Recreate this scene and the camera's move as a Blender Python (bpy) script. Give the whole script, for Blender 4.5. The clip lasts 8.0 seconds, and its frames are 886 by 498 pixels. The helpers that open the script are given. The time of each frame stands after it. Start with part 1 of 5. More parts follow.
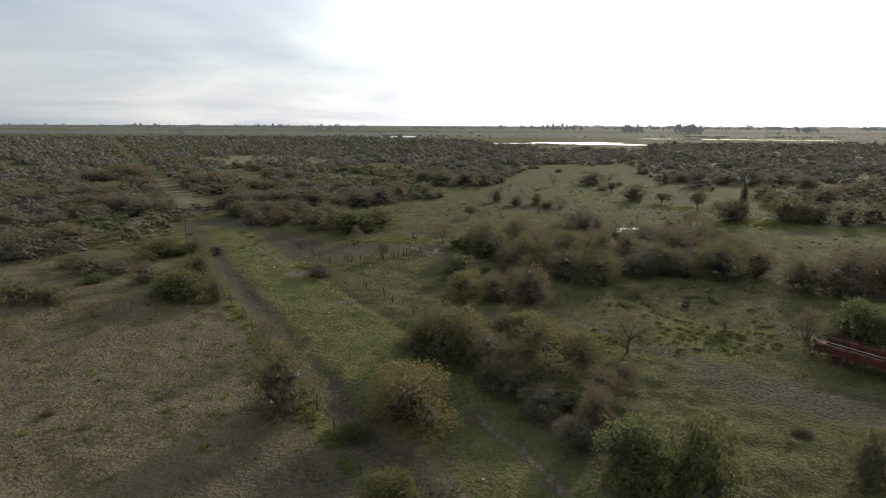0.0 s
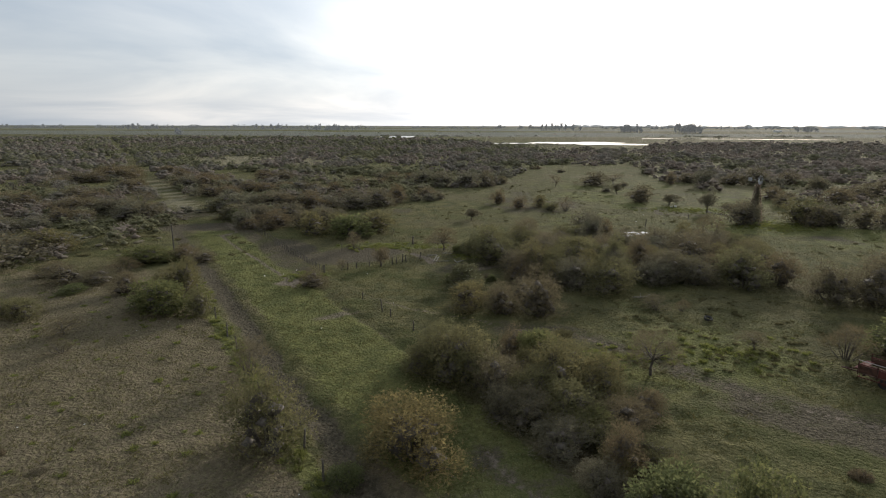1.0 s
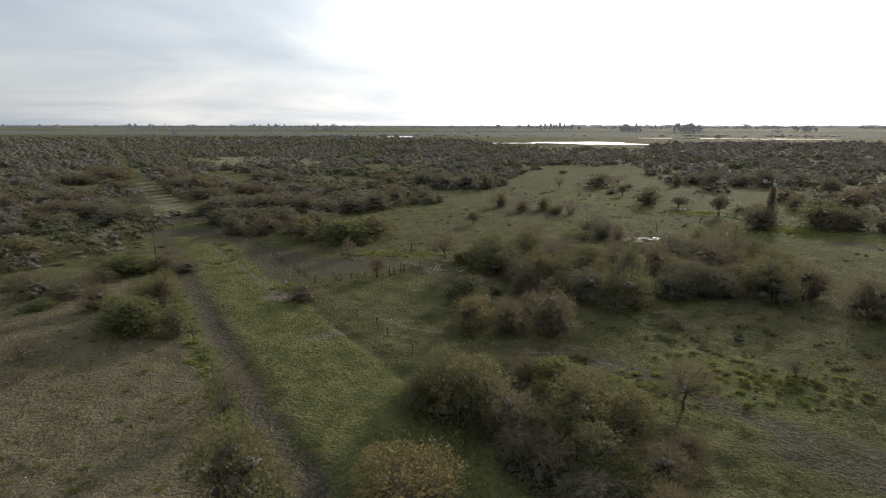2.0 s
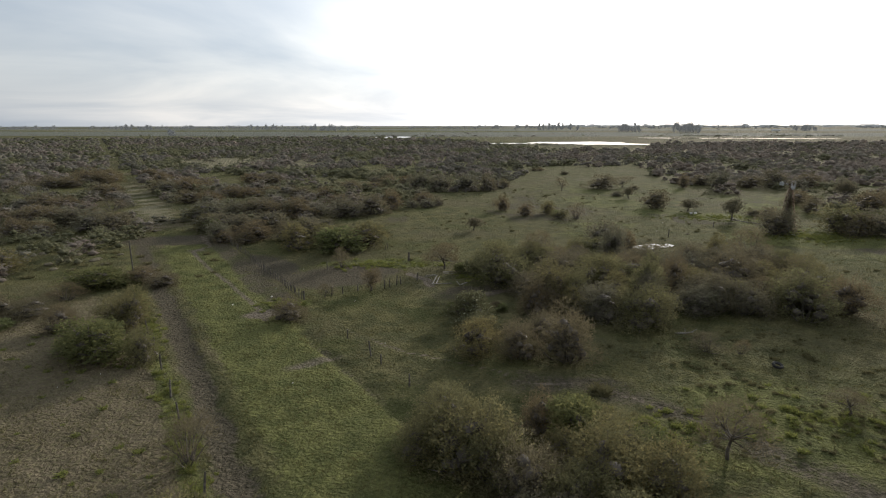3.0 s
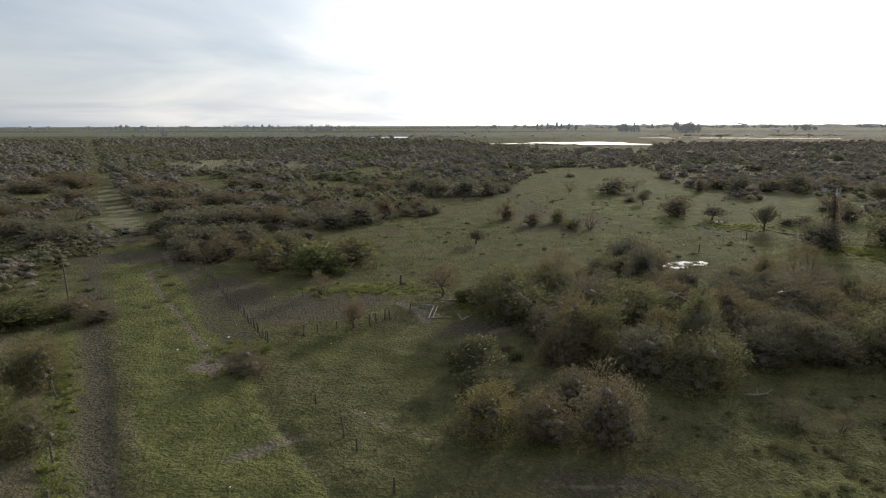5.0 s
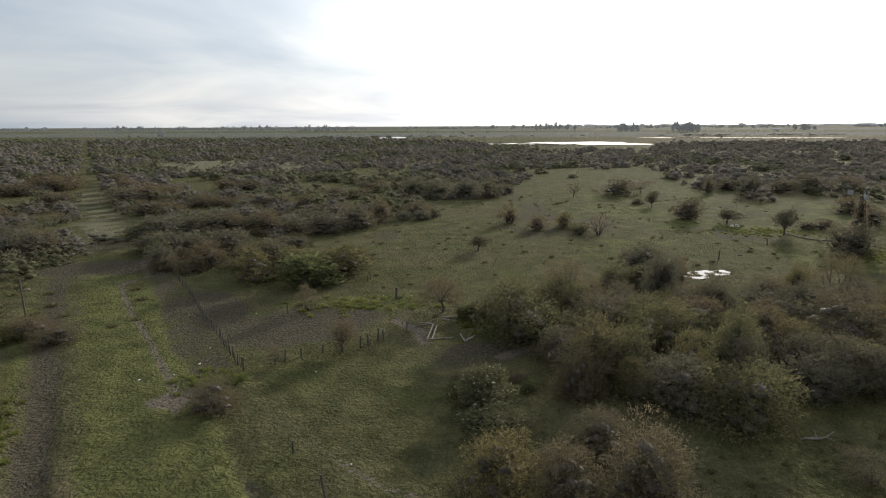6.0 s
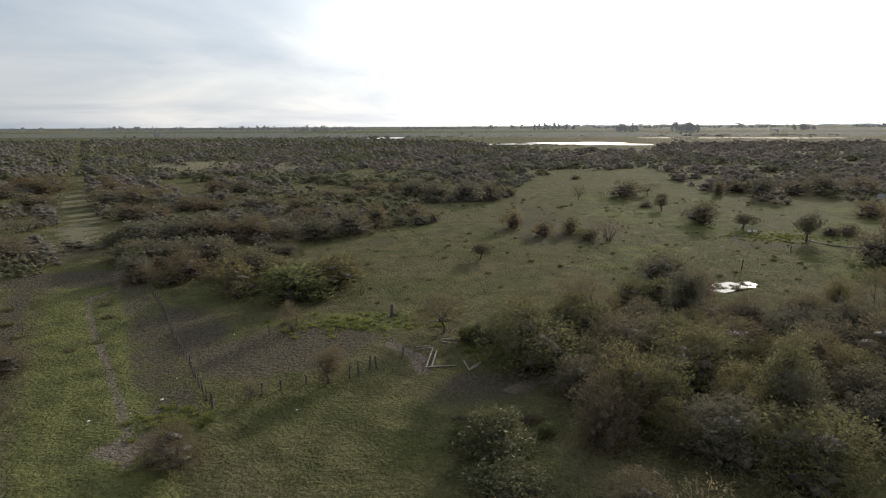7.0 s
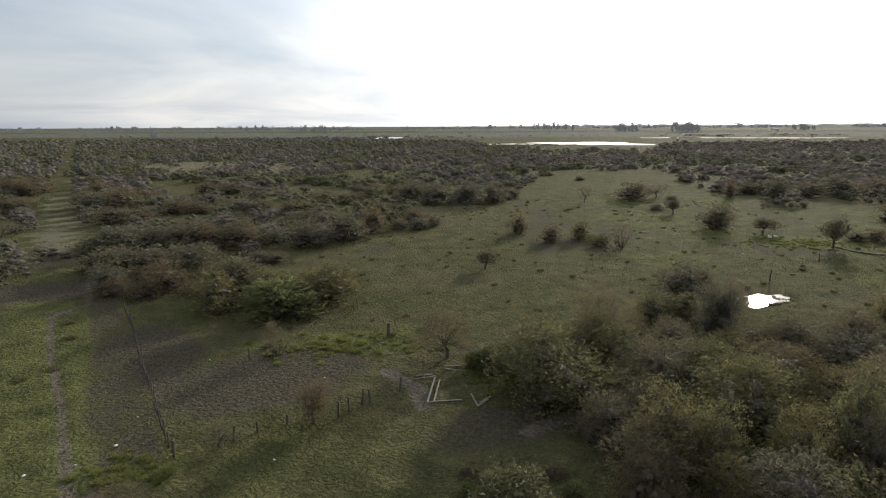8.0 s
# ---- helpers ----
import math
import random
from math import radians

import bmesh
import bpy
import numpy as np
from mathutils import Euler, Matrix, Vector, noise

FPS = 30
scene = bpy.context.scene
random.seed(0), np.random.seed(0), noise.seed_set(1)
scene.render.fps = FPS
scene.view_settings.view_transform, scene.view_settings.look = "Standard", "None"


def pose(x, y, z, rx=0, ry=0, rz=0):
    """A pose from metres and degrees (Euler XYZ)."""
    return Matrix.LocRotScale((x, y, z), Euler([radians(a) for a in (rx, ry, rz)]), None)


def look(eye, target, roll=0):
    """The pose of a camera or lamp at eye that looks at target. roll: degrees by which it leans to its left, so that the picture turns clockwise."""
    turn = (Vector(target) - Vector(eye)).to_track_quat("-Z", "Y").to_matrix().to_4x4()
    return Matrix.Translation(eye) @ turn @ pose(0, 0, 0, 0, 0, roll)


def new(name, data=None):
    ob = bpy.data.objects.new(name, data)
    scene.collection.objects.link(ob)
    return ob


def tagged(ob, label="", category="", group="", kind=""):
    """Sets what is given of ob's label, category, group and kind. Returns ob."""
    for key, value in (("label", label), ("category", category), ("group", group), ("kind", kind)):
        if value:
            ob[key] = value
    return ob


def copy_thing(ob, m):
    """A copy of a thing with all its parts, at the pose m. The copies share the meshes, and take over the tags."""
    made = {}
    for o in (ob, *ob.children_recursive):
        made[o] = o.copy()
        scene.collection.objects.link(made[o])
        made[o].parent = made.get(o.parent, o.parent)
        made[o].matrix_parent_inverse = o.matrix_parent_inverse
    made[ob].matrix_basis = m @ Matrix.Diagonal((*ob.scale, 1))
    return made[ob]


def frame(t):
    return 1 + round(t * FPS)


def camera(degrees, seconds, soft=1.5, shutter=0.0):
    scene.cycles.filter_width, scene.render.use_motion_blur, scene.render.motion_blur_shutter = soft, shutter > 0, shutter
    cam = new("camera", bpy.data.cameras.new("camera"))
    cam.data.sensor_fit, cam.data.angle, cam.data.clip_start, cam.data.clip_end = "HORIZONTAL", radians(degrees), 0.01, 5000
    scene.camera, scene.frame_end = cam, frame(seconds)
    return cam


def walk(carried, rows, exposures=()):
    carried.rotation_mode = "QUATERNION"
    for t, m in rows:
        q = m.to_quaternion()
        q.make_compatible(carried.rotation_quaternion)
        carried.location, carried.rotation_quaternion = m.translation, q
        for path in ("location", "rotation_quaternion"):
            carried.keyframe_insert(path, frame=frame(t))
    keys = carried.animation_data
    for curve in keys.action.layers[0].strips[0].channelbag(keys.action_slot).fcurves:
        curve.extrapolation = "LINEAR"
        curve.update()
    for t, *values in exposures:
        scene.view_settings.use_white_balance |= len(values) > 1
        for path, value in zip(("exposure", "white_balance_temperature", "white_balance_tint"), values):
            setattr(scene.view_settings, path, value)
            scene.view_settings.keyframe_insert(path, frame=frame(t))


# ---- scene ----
import itertools

cam = camera(75.0, 8.0, soft=1.15)
PATH = [
    (0, (1.318, 2.546, 21.621), (1.222, 4.498, 21.196), 0.2),
    (0.5, (1.012, 5.169, 21.512), (0.917, 7.121, 21.087), 0.2),
    (1, (0.67, 7.997, 21.525), (0.578, 9.949, 21.1), 0.1),
    (1.5, (0.316, 11.149, 21.488), (0.227, 13.102, 21.062), 0.1),
    (3, (-0.501, 21.259, 21.484), (-0.582, 23.211, 21.059), -0.1),
    (3.5, (-0.61, 24.915, 21.398), (-0.688, 26.868, 20.974), -0.1),
    (4, (-0.775, 28.54, 21.401), (-0.852, 30.493, 20.977), -0.2),
    (4.5, (-0.942, 32.134, 21.402), (-1.017, 34.087, 20.977), -0.2),
    (6, (-1.558, 42.969, 20.989), (-1.627, 44.923, 20.565), -0.3),
    (6.5, (-1.8, 46.617, 20.847), (-1.865, 48.571, 20.424), -0.4),
    (7, (-2.044, 50.163, 20.763), (-2.107, 52.117, 20.34), -0.3),
    (7.5, (-2.308, 53.743, 20.642), (-2.369, 55.697, 20.219), -0.3),
    (8, (-2.651, 57.09, 20.512), (-2.71, 59.044, 20.089), -0.3),
]
walk(cam, [(t, look(eye, target, roll)) for t, eye, target, roll in PATH])

# ---- light: low sun behind thin cloud, ahead and to the right ----
SUN_DIR = Vector((0.4537, 0.851, 0.2645)).normalized()
SUN_ELEV = math.asin(SUN_DIR.z)
SUN_AZ = math.atan2(SUN_DIR.x, SUN_DIR.y)
sun = new("sun", bpy.data.lights.new("sun", "SUN"))
sun.data.energy, sun.data.angle, sun.data.color = 4.7, radians(1.6), (1.0, 0.92, 0.82)
sun.matrix_world = look(SUN_DIR * 100, (0, 0, 0))

world = bpy.data.worlds.new("sky")
scene.world = world
world.use_nodes = True
wn, wl = world.node_tree.nodes, world.node_tree.links
wn.clear()


def wnode(kind, **sets):
    n = wn.new(kind)
    for k, v in sets.items():
        n.inputs[k].default_value = v
    return n


def wmath(op, a, b=None, clamp=False):
    n = wn.new("ShaderNodeMath")
    n.operation, n.use_clamp = op, clamp
    for i, v in enumerate((a, b)):
        if v is None:
            continue
        if isinstance(v, (int, float)):
            n.inputs[i].default_value = v
        else:
            wl.new(v, n.inputs[i])
    return n.outputs[0]


def wramp(fac, stops):
    n = wn.new("ShaderNodeValToRGB")
    e = n.color_ramp.elements
    while len(e) < len(stops):
        e.new(0.5)
    for el, (p, c) in zip(e, stops):
        el.position, el.color = p, (*c, 1)
    wl.new(fac, n.inputs[0])
    return n.outputs[0]


sky = wn.new("ShaderNodeTexSky")
sky.sky_type, sky.sun_disc = "NISHITA", False
sky.sun_elevation, sky.sun_rotation = SUN_ELEV, SUN_AZ
sky.air_density, sky.dust_density, sky.ozone_density = 1.0, 2.5, 1.2
coord = wn.new("ShaderNodeTexCoord")
sep = wn.new("ShaderNodeSeparateXYZ")
wl.new(coord.outputs["Generated"], sep.inputs[0])
# clouds lie in flat streaks: the sky's direction is flattened towards a high plane
up = wmath("ADD", wmath("MAXIMUM", sep.outputs[2], 0.0), 0.14)
comb = wn.new("ShaderNodeCombineXYZ")
wl.new(wmath("DIVIDE", sep.outputs[0], up), comb.inputs[0])
wl.new(wmath("DIVIDE", sep.outputs[1], up), comb.inputs[1])
cloud = wnode("ShaderNodeTexNoise", Scale=0.55, Detail=7.0, Roughness=0.52, Distortion=0.6)
wl.new(comb.outputs[0], cloud.inputs["Vector"])
broad = wnode("ShaderNodeTexNoise", Scale=0.21, Detail=3.0, Roughness=0.5)
wl.new(comb.outputs[0], broad.inputs["Vector"])
dot = wn.new("ShaderNodeVectorMath")
dot.operation = "DOT_PRODUCT"
dot.inputs[1].default_value = SUN_DIR
wl.new(coord.outputs["Generated"], dot.inputs[0])
near = wmath("MAXIMUM", dot.outputs["Value"], 0.0)
glow = wmath("ADD", wmath("MULTIPLY", wmath("POWER", near, 2.0), 0.15), wmath("MULTIPLY", wmath("POWER", near, 9.0), 2.0))
shape = wmath("ADD", wmath("MULTIPLY", cloud.outputs["Fac"], 0.6), wmath("MULTIPLY", broad.outputs["Fac"], 0.4))
tone = wramp(shape, [(0.36, (0.50, 0.585, 0.70)), (0.50, (0.74, 0.79, 0.85)), (0.62, (1.0, 1.0, 1.0))])
bright = wmath("ADD", wmath("ADD", 0.60, wmath("MULTIPLY", near, 0.46)), glow)
# the sky overhead, out of view, is brightened to fill the shadows
high = wmath("MAXIMUM", sep.outputs[2], 0.0)
bright = wmath("MULTIPLY", bright, wmath("ADD", 0.985, wmath("MULTIPLY", wmath("MULTIPLY", high, high), 0.45)))
clouds = wn.new("ShaderNodeVectorMath")
clouds.operation = "SCALE"
wl.new(tone, clouds.inputs[0])
wl.new(wmath("MULTIPLY", bright, 1.2), clouds.inputs["Scale"])
clear = wn.new("ShaderNodeVectorMath")
clear.operation = "SCALE"
wl.new(sky.outputs[0], clear.inputs[0])
clear.inputs["Scale"].default_value = 0.10
both = wn.new("ShaderNodeMix")
both.data_type = "RGBA"
both.inputs[0].default_value = 0.74
wl.new(clear.outputs[0], both.inputs[6])
wl.new(clouds.outputs[0], both.inputs[7])
back = wnode("ShaderNodeBackground", Strength=1.0)
wl.new(both.outputs[2], back.inputs[0])
wout = wn.new("ShaderNodeOutputWorld")
wl.new(back.outputs[0], wout.inputs[0])


# ---- materials ----
class Mat:
    """A node material under construction."""

    def __init__(self, name, rough=0.8, spec=0.3):
        self.m = bpy.data.materials.new(name)
        self.m.use_nodes = True
        self.nt = self.m.node_tree
        self.b = self.nt.nodes["Principled BSDF"]
        self.b.inputs["Roughness"].default_value = rough
        self.b.inputs["Specular IOR Level"].default_value = spec
        self.out = self.nt.nodes["Material Output"]

    def put(self, socket, v):
        if isinstance(v, (int, float)):
            socket.default_value = v
        elif isinstance(v, tuple):
            socket.default_value = (*v, 1) if len(v) == 3 and socket.type == "RGBA" else v
        else:
            self.nt.links.new(v, socket)

    def noise(self, scale, detail=4.0, rough=0.55, distort=0.0, vec=None):
        n = self.nt.nodes.new("ShaderNodeTexNoise")
        n.inputs["Scale"].default_value, n.inputs["Detail"].default_value = scale, detail
        n.inputs["Roughness"].default_value, n.inputs["Distortion"].default_value = rough, distort
        self.nt.links.new(vec or self.place(), n.inputs["Vector"])
        return n.outputs["Fac"]

    def place(self):
        g = self.nt.nodes.new("ShaderNodeTexCoord")
        return g.outputs["Object"]

    def attr(self, name):
        a = self.nt.nodes.new("ShaderNodeAttribute")
        a.attribute_name = name
        return a.outputs["Fac"]

    def math(self, op, a, b=0.0, clamp=False):
        n = self.nt.nodes.new("ShaderNodeMath")
        n.operation, n.use_clamp = op, clamp
        self.put(n.inputs[0], a)
        self.put(n.inputs[1], b)
        return n.outputs[0]

    def step(self, v, lo, hi):
        n = self.nt.nodes.new("ShaderNodeMapRange")
        n.interpolation_type = "SMOOTHSTEP"
        self.put(n.inputs[0], v)
        n.inputs[1].default_value, n.inputs[2].default_value = lo, hi
        return n.outputs[0]

    def mix(self, f, a, b, mode="MIX"):
        n = self.nt.nodes.new("ShaderNodeMix")
        n.data_type, n.blend_type = "RGBA", mode
        self.put(n.inputs[0], f)
        self.put(n.inputs[6], a)
        self.put(n.inputs[7], b)
        return n.outputs[2]

    def bump(self, h, strength, dist):
        n = self.nt.nodes.new("ShaderNodeBump")
        n.inputs["Strength"].default_value, n.inputs["Distance"].default_value = strength, dist
        self.put(n.inputs["Height"], h)
        self.nt.links.new(n.outputs[0], self.b.inputs["Normal"])

    def color(self, c):
        self.put(self.b.inputs["Base Color"], c)
        return self

    def object_random(self):
        return self.nt.nodes.new("ShaderNodeObjectInfo").outputs["Random"]

    def island_random(self):
        return self.nt.nodes.new("ShaderNodeNewGeometry").outputs["Random Per Island"]

    def see_through(self, c, share):
        """Light that passes through thin leaves."""
        t = self.nt.nodes.new("ShaderNodeBsdfTranslucent")
        self.put(t.inputs[0], c)
        s = self.nt.nodes.new("ShaderNodeMixShader")
        s.inputs[0].default_value = share
        self.nt.links.new(self.b.outputs[0], s.inputs[1])
        self.nt.links.new(t.outputs[0], s.inputs[2])
        self.nt.links.new(s.outputs[0], self.out.inputs[0])


def foliage(name, dark, mid, tip, share=0.35, by_tint=False, tips=0.72):
    k = Mat(name, 0.9, 0.05)
    leaf = k.island_random()
    plant = k.attr("tint") if by_tint else k.object_random()
    c = k.mix(leaf, dark, mid)
    c = k.mix(k.step(leaf, tips, 1.0), c, tip)
    c = k.mix(k.math("MULTIPLY", k.step(plant, 0.0, 1.0), 0.55), c, k.mix(leaf, tuple(v * 0.8 for v in mid), (mid[0] * 1.25, mid[1] * 0.95, mid[2] * 0.8)))
    k.color(c)
    k.see_through(c, share)
    return k.m


def plain(name, a, b, scale, rough=0.8, spec=0.3, metal=0.0, bump=0.3, dist=0.02):
    k = Mat(name, rough, spec)
    big, fine = k.noise(scale, 5), k.noise(scale * 7, 3)
    c = k.mix(k.step(big, 0.35, 0.65), a, b)
    c = k.mix(k.math("MULTIPLY", fine, 0.35), c, tuple(v * 0.45 for v in a))
    k.color(c)
    k.b.inputs["Metallic"].default_value = metal
    k.bump(fine, bump, dist)
    return k.m


LEAF_GREY = foliage("twig_grey_brown", (0.110, 0.096, 0.062), (0.152, 0.132, 0.082), (0.192, 0.172, 0.100), 0.44)
LEAF_OLIVE = foliage("leaf_olive", (0.108, 0.106, 0.058), (0.152, 0.147, 0.074), (0.196, 0.188, 0.090), 0.46)
LEAF_DARK = foliage("leaf_dark", (0.107, 0.102, 0.073), (0.144, 0.139, 0.095), (0.178, 0.173, 0.112), 0.42)
LEAF_GREEN = foliage("leaf_green", (0.091, 0.103, 0.048), (0.132, 0.146, 0.062), (0.187, 0.197, 0.089), 0.48)
LEAF_AMBER = foliage("leaf_amber", (0.134, 0.115, 0.058), (0.182, 0.156, 0.072), (0.223, 0.197, 0.089), 0.48)
# the few brightest leaves here are glints painted into the leaf colour
LEAF_PALE = foliage("leaf_pale", (0.092, 0.094, 0.052), (0.128, 0.128, 0.068), (0.340, 0.350, 0.250), 0.40, False, 0.86)
LEAF_RUST = foliage("stalk_brown", (0.096, 0.082, 0.056), (0.132, 0.114, 0.076), (0.168, 0.152, 0.096), 0.36)
TUSSOCK = foliage("tussock_stalk", (0.090, 0.086, 0.046), (0.128, 0.124, 0.064), (0.162, 0.156, 0.084), 0.40)
CREEPER_LIT = foliage("creeper_leaf", (0.150, 0.125, 0.098), (0.240, 0.205, 0.165), (0.300, 0.260, 0.210), 0.55)
WEED = foliage("fresh_weed", (0.120, 0.134, 0.044), (0.170, 0.188, 0.058), (0.235, 0.246, 0.082), 0.52)
fk = Mat("scrub_leaf", 0.95, 0.03)
fr, ft = fk.island_random(), fk.attr("tint")
spray, knot = fk.noise(3.4, 4, 0.65), fk.noise(0.9, 3, 0.6)
f_mix = fk.math("ADD", fk.math("MULTIPLY", fr, 0.5), fk.math("MULTIPLY", fk.step(spray, 0.35, 0.65), 0.5))
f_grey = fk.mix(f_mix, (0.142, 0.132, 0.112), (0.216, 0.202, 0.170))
# this brown is kept paler to carry the haze painted into right-hand scrub
f_hazy_brown = fk.mix(f_mix, (0.180, 0.154, 0.130), (0.270, 0.232, 0.194))
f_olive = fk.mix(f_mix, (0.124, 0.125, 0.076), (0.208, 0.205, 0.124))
fc = fk.mix(fk.step(ft, 0.28, 0.46), f_hazy_brown, f_grey)
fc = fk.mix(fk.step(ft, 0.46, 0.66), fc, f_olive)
fk.color(fc)
fk.bump(fk.math("ADD", spray, fk.math("MULTIPLY", knot, 1.2)), 0.5, 0.35)
fk.see_through(fc, 0.48)
LEAF_FAR = fk.m
GRASS_BLADE = foliage("grass_blade", (0.066, 0.067, 0.030), (0.115, 0.114, 0.050), (0.180, 0.172, 0.080), 0.35)
# faint bluish emission stands in for haze over the farthest woods
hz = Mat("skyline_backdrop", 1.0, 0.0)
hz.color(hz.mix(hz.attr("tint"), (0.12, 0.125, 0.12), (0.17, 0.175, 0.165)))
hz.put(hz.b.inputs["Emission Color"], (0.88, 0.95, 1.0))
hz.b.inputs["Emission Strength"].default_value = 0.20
SKYLINE_HAZE = hz.m
# weaker haze glow for the groves and tree rows
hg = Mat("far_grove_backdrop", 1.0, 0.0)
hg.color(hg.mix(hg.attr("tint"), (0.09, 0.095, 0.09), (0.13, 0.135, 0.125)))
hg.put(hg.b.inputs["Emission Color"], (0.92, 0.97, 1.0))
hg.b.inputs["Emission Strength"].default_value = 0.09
FAR_GROVE_HAZE = hg.m
BARK = plain("bark", (0.062, 0.052, 0.042), (0.120, 0.105, 0.088), 6.0)
OLD_WOOD = plain("weathered_wood", (0.062, 0.055, 0.046), (0.125, 0.113, 0.095), 5.0)
PALE_WOOD = plain("bleached_plank", (0.145, 0.132, 0.114), (0.225, 0.208, 0.184), 4.0)
WIRE = plain("rusted_wire", (0.10, 0.09, 0.08), (0.16, 0.14, 0.13), 9.0, 0.8, 0.2, 0.0)
RUST_RED = plain("faded_red_paint", (0.078, 0.026, 0.022), (0.128, 0.046, 0.037), 1.6, 0.85, 0.12)
RUST_DARK = plain("rusty_iron", (0.050, 0.030, 0.024), (0.098, 0.054, 0.038), 3.0, 0.9, 0.08)
RAIL_PALE = plain("pale_worn_rail", (0.300, 0.270, 0.250), (0.400, 0.370, 0.350), 3.0, 0.5)
RUBBER = plain("old_tyre", (0.022, 0.022, 0.022), (0.045, 0.043, 0.040), 4.0, 0.85)
SHEET = plain("galvanised_sheet", (0.26, 0.27, 0.28), (0.38, 0.39, 0.40), 2.0, 0.6, 0.4, 0.0)
CONCRETE = plain("old_concrete", (0.085, 0.080, 0.068), (0.140, 0.130, 0.112), 2.5)
EARTH = plain("anthill_earth", (0.112, 0.098, 0.068), (0.160, 0.140, 0.098), 3.0, 0.95, 0.05)
BONE = plain("bleached_stone", (0.55, 0.53, 0.48), (0.72, 0.70, 0.66), 8.0)
WHITEWASH = plain("white_tub", (0.72, 0.72, 0.70), (0.82, 0.82, 0.80), 6.0, 0.3, 0.5)

# ground: attributes laid on the sheet tell turf, dry turf, bare soil and trodden paths apart
gk = Mat("pasture", 1.0, 0.022)
wide, mid, fine, grain = gk.noise(0.035, 4), gk.noise(0.33, 5, 0.6), gk.noise(2.9, 5, 0.62), gk.noise(11.0, 3, 0.6)
turf = gk.mix(gk.step(mid, 0.36, 0.64), (0.066, 0.069, 0.030), (0.126, 0.118, 0.052))
turf = gk.mix(gk.math("MULTIPLY", gk.step(wide, 0.4, 0.68), 0.6), turf, (0.122, 0.104, 0.066))
turf = gk.mix(gk.math("MULTIPLY", gk.step(gk.noise(0.11, 4), 0.48, 0.66), 0.6), turf, (0.072, 0.082, 0.028))
lush = gk.mix(gk.step(mid, 0.3, 0.7), (0.080, 0.090, 0.033), (0.144, 0.147, 0.054))
dry = gk.mix(gk.step(mid, 0.36, 0.64), (0.128, 0.104, 0.070), (0.168, 0.136, 0.094))
dry = gk.mix(gk.math("MULTIPLY", gk.step(fine, 0.46, 0.62), 0.7), dry, (0.118, 0.110, 0.056))
soil = gk.mix(gk.step(fine, 0.30, 0.70), (0.056, 0.048, 0.036), (0.098, 0.084, 0.062))
path_c = gk.mix(fine, (0.130, 0.108, 0.088), (0.185, 0.155, 0.127))
tan = gk.mix(mid, (0.165, 0.150, 0.098), (0.220, 0.200, 0.136))
edge = gk.math("MULTIPLY", gk.math("SUBTRACT", mid, 0.5), 1.5)
rough_edge = gk.math("ADD", edge, gk.math("MULTIPLY", gk.math("SUBTRACT", fine, 0.5), 0.9))


def over(base, name, top, lo=0.3, hi=0.7):
    return gk.mix(gk.step(gk.math("ADD", gk.attr(name), rough_edge), lo, hi), base, top)


col = over(turf, "dry", dry)
col = over(col, "lush", lush)
col = over(col, "tan", tan)
# far fields, with haze painted into their pale grey-green
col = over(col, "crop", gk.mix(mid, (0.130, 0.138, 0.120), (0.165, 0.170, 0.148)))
col = over(col, "soil", soil)
col = gk.mix(gk.step(gk.math("ADD", gk.attr("path"), gk.math("MULTIPLY", rough_edge, 0.45)), 0.3, 0.75), col, path_c)
# short cropped tussocks: shade painted into their gaps, lit tops painted paler
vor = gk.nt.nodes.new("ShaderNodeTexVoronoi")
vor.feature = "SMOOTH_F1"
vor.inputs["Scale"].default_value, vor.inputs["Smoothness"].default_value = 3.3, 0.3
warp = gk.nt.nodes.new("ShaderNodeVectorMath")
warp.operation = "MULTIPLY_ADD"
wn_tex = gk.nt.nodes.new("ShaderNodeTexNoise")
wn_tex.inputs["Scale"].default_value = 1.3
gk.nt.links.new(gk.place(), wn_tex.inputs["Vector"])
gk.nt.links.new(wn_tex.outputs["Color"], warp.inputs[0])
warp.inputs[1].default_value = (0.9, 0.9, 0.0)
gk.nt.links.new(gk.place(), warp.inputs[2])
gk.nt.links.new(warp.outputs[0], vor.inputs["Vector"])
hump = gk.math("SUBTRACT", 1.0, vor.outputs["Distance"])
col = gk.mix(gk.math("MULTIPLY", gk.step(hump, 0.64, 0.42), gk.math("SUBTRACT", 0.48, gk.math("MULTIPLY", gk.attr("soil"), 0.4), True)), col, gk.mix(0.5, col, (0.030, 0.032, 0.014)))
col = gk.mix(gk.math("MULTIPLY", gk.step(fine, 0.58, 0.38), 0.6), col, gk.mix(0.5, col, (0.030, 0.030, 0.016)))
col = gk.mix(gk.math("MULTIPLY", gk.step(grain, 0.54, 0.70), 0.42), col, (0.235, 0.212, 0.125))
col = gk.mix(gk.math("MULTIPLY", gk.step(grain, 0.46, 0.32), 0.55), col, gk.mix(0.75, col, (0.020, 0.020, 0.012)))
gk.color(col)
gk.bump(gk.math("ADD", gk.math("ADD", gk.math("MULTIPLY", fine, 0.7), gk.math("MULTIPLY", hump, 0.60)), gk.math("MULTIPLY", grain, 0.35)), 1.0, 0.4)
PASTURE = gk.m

wk = Mat("still_water", 0.03, 0.5)
wk.color((0.020, 0.022, 0.020))
wk.b.inputs["IOR"].default_value = 1.33
wk.bump(wk.noise(0.8, 3), 0.05, 0.02)
WATER = wk.m


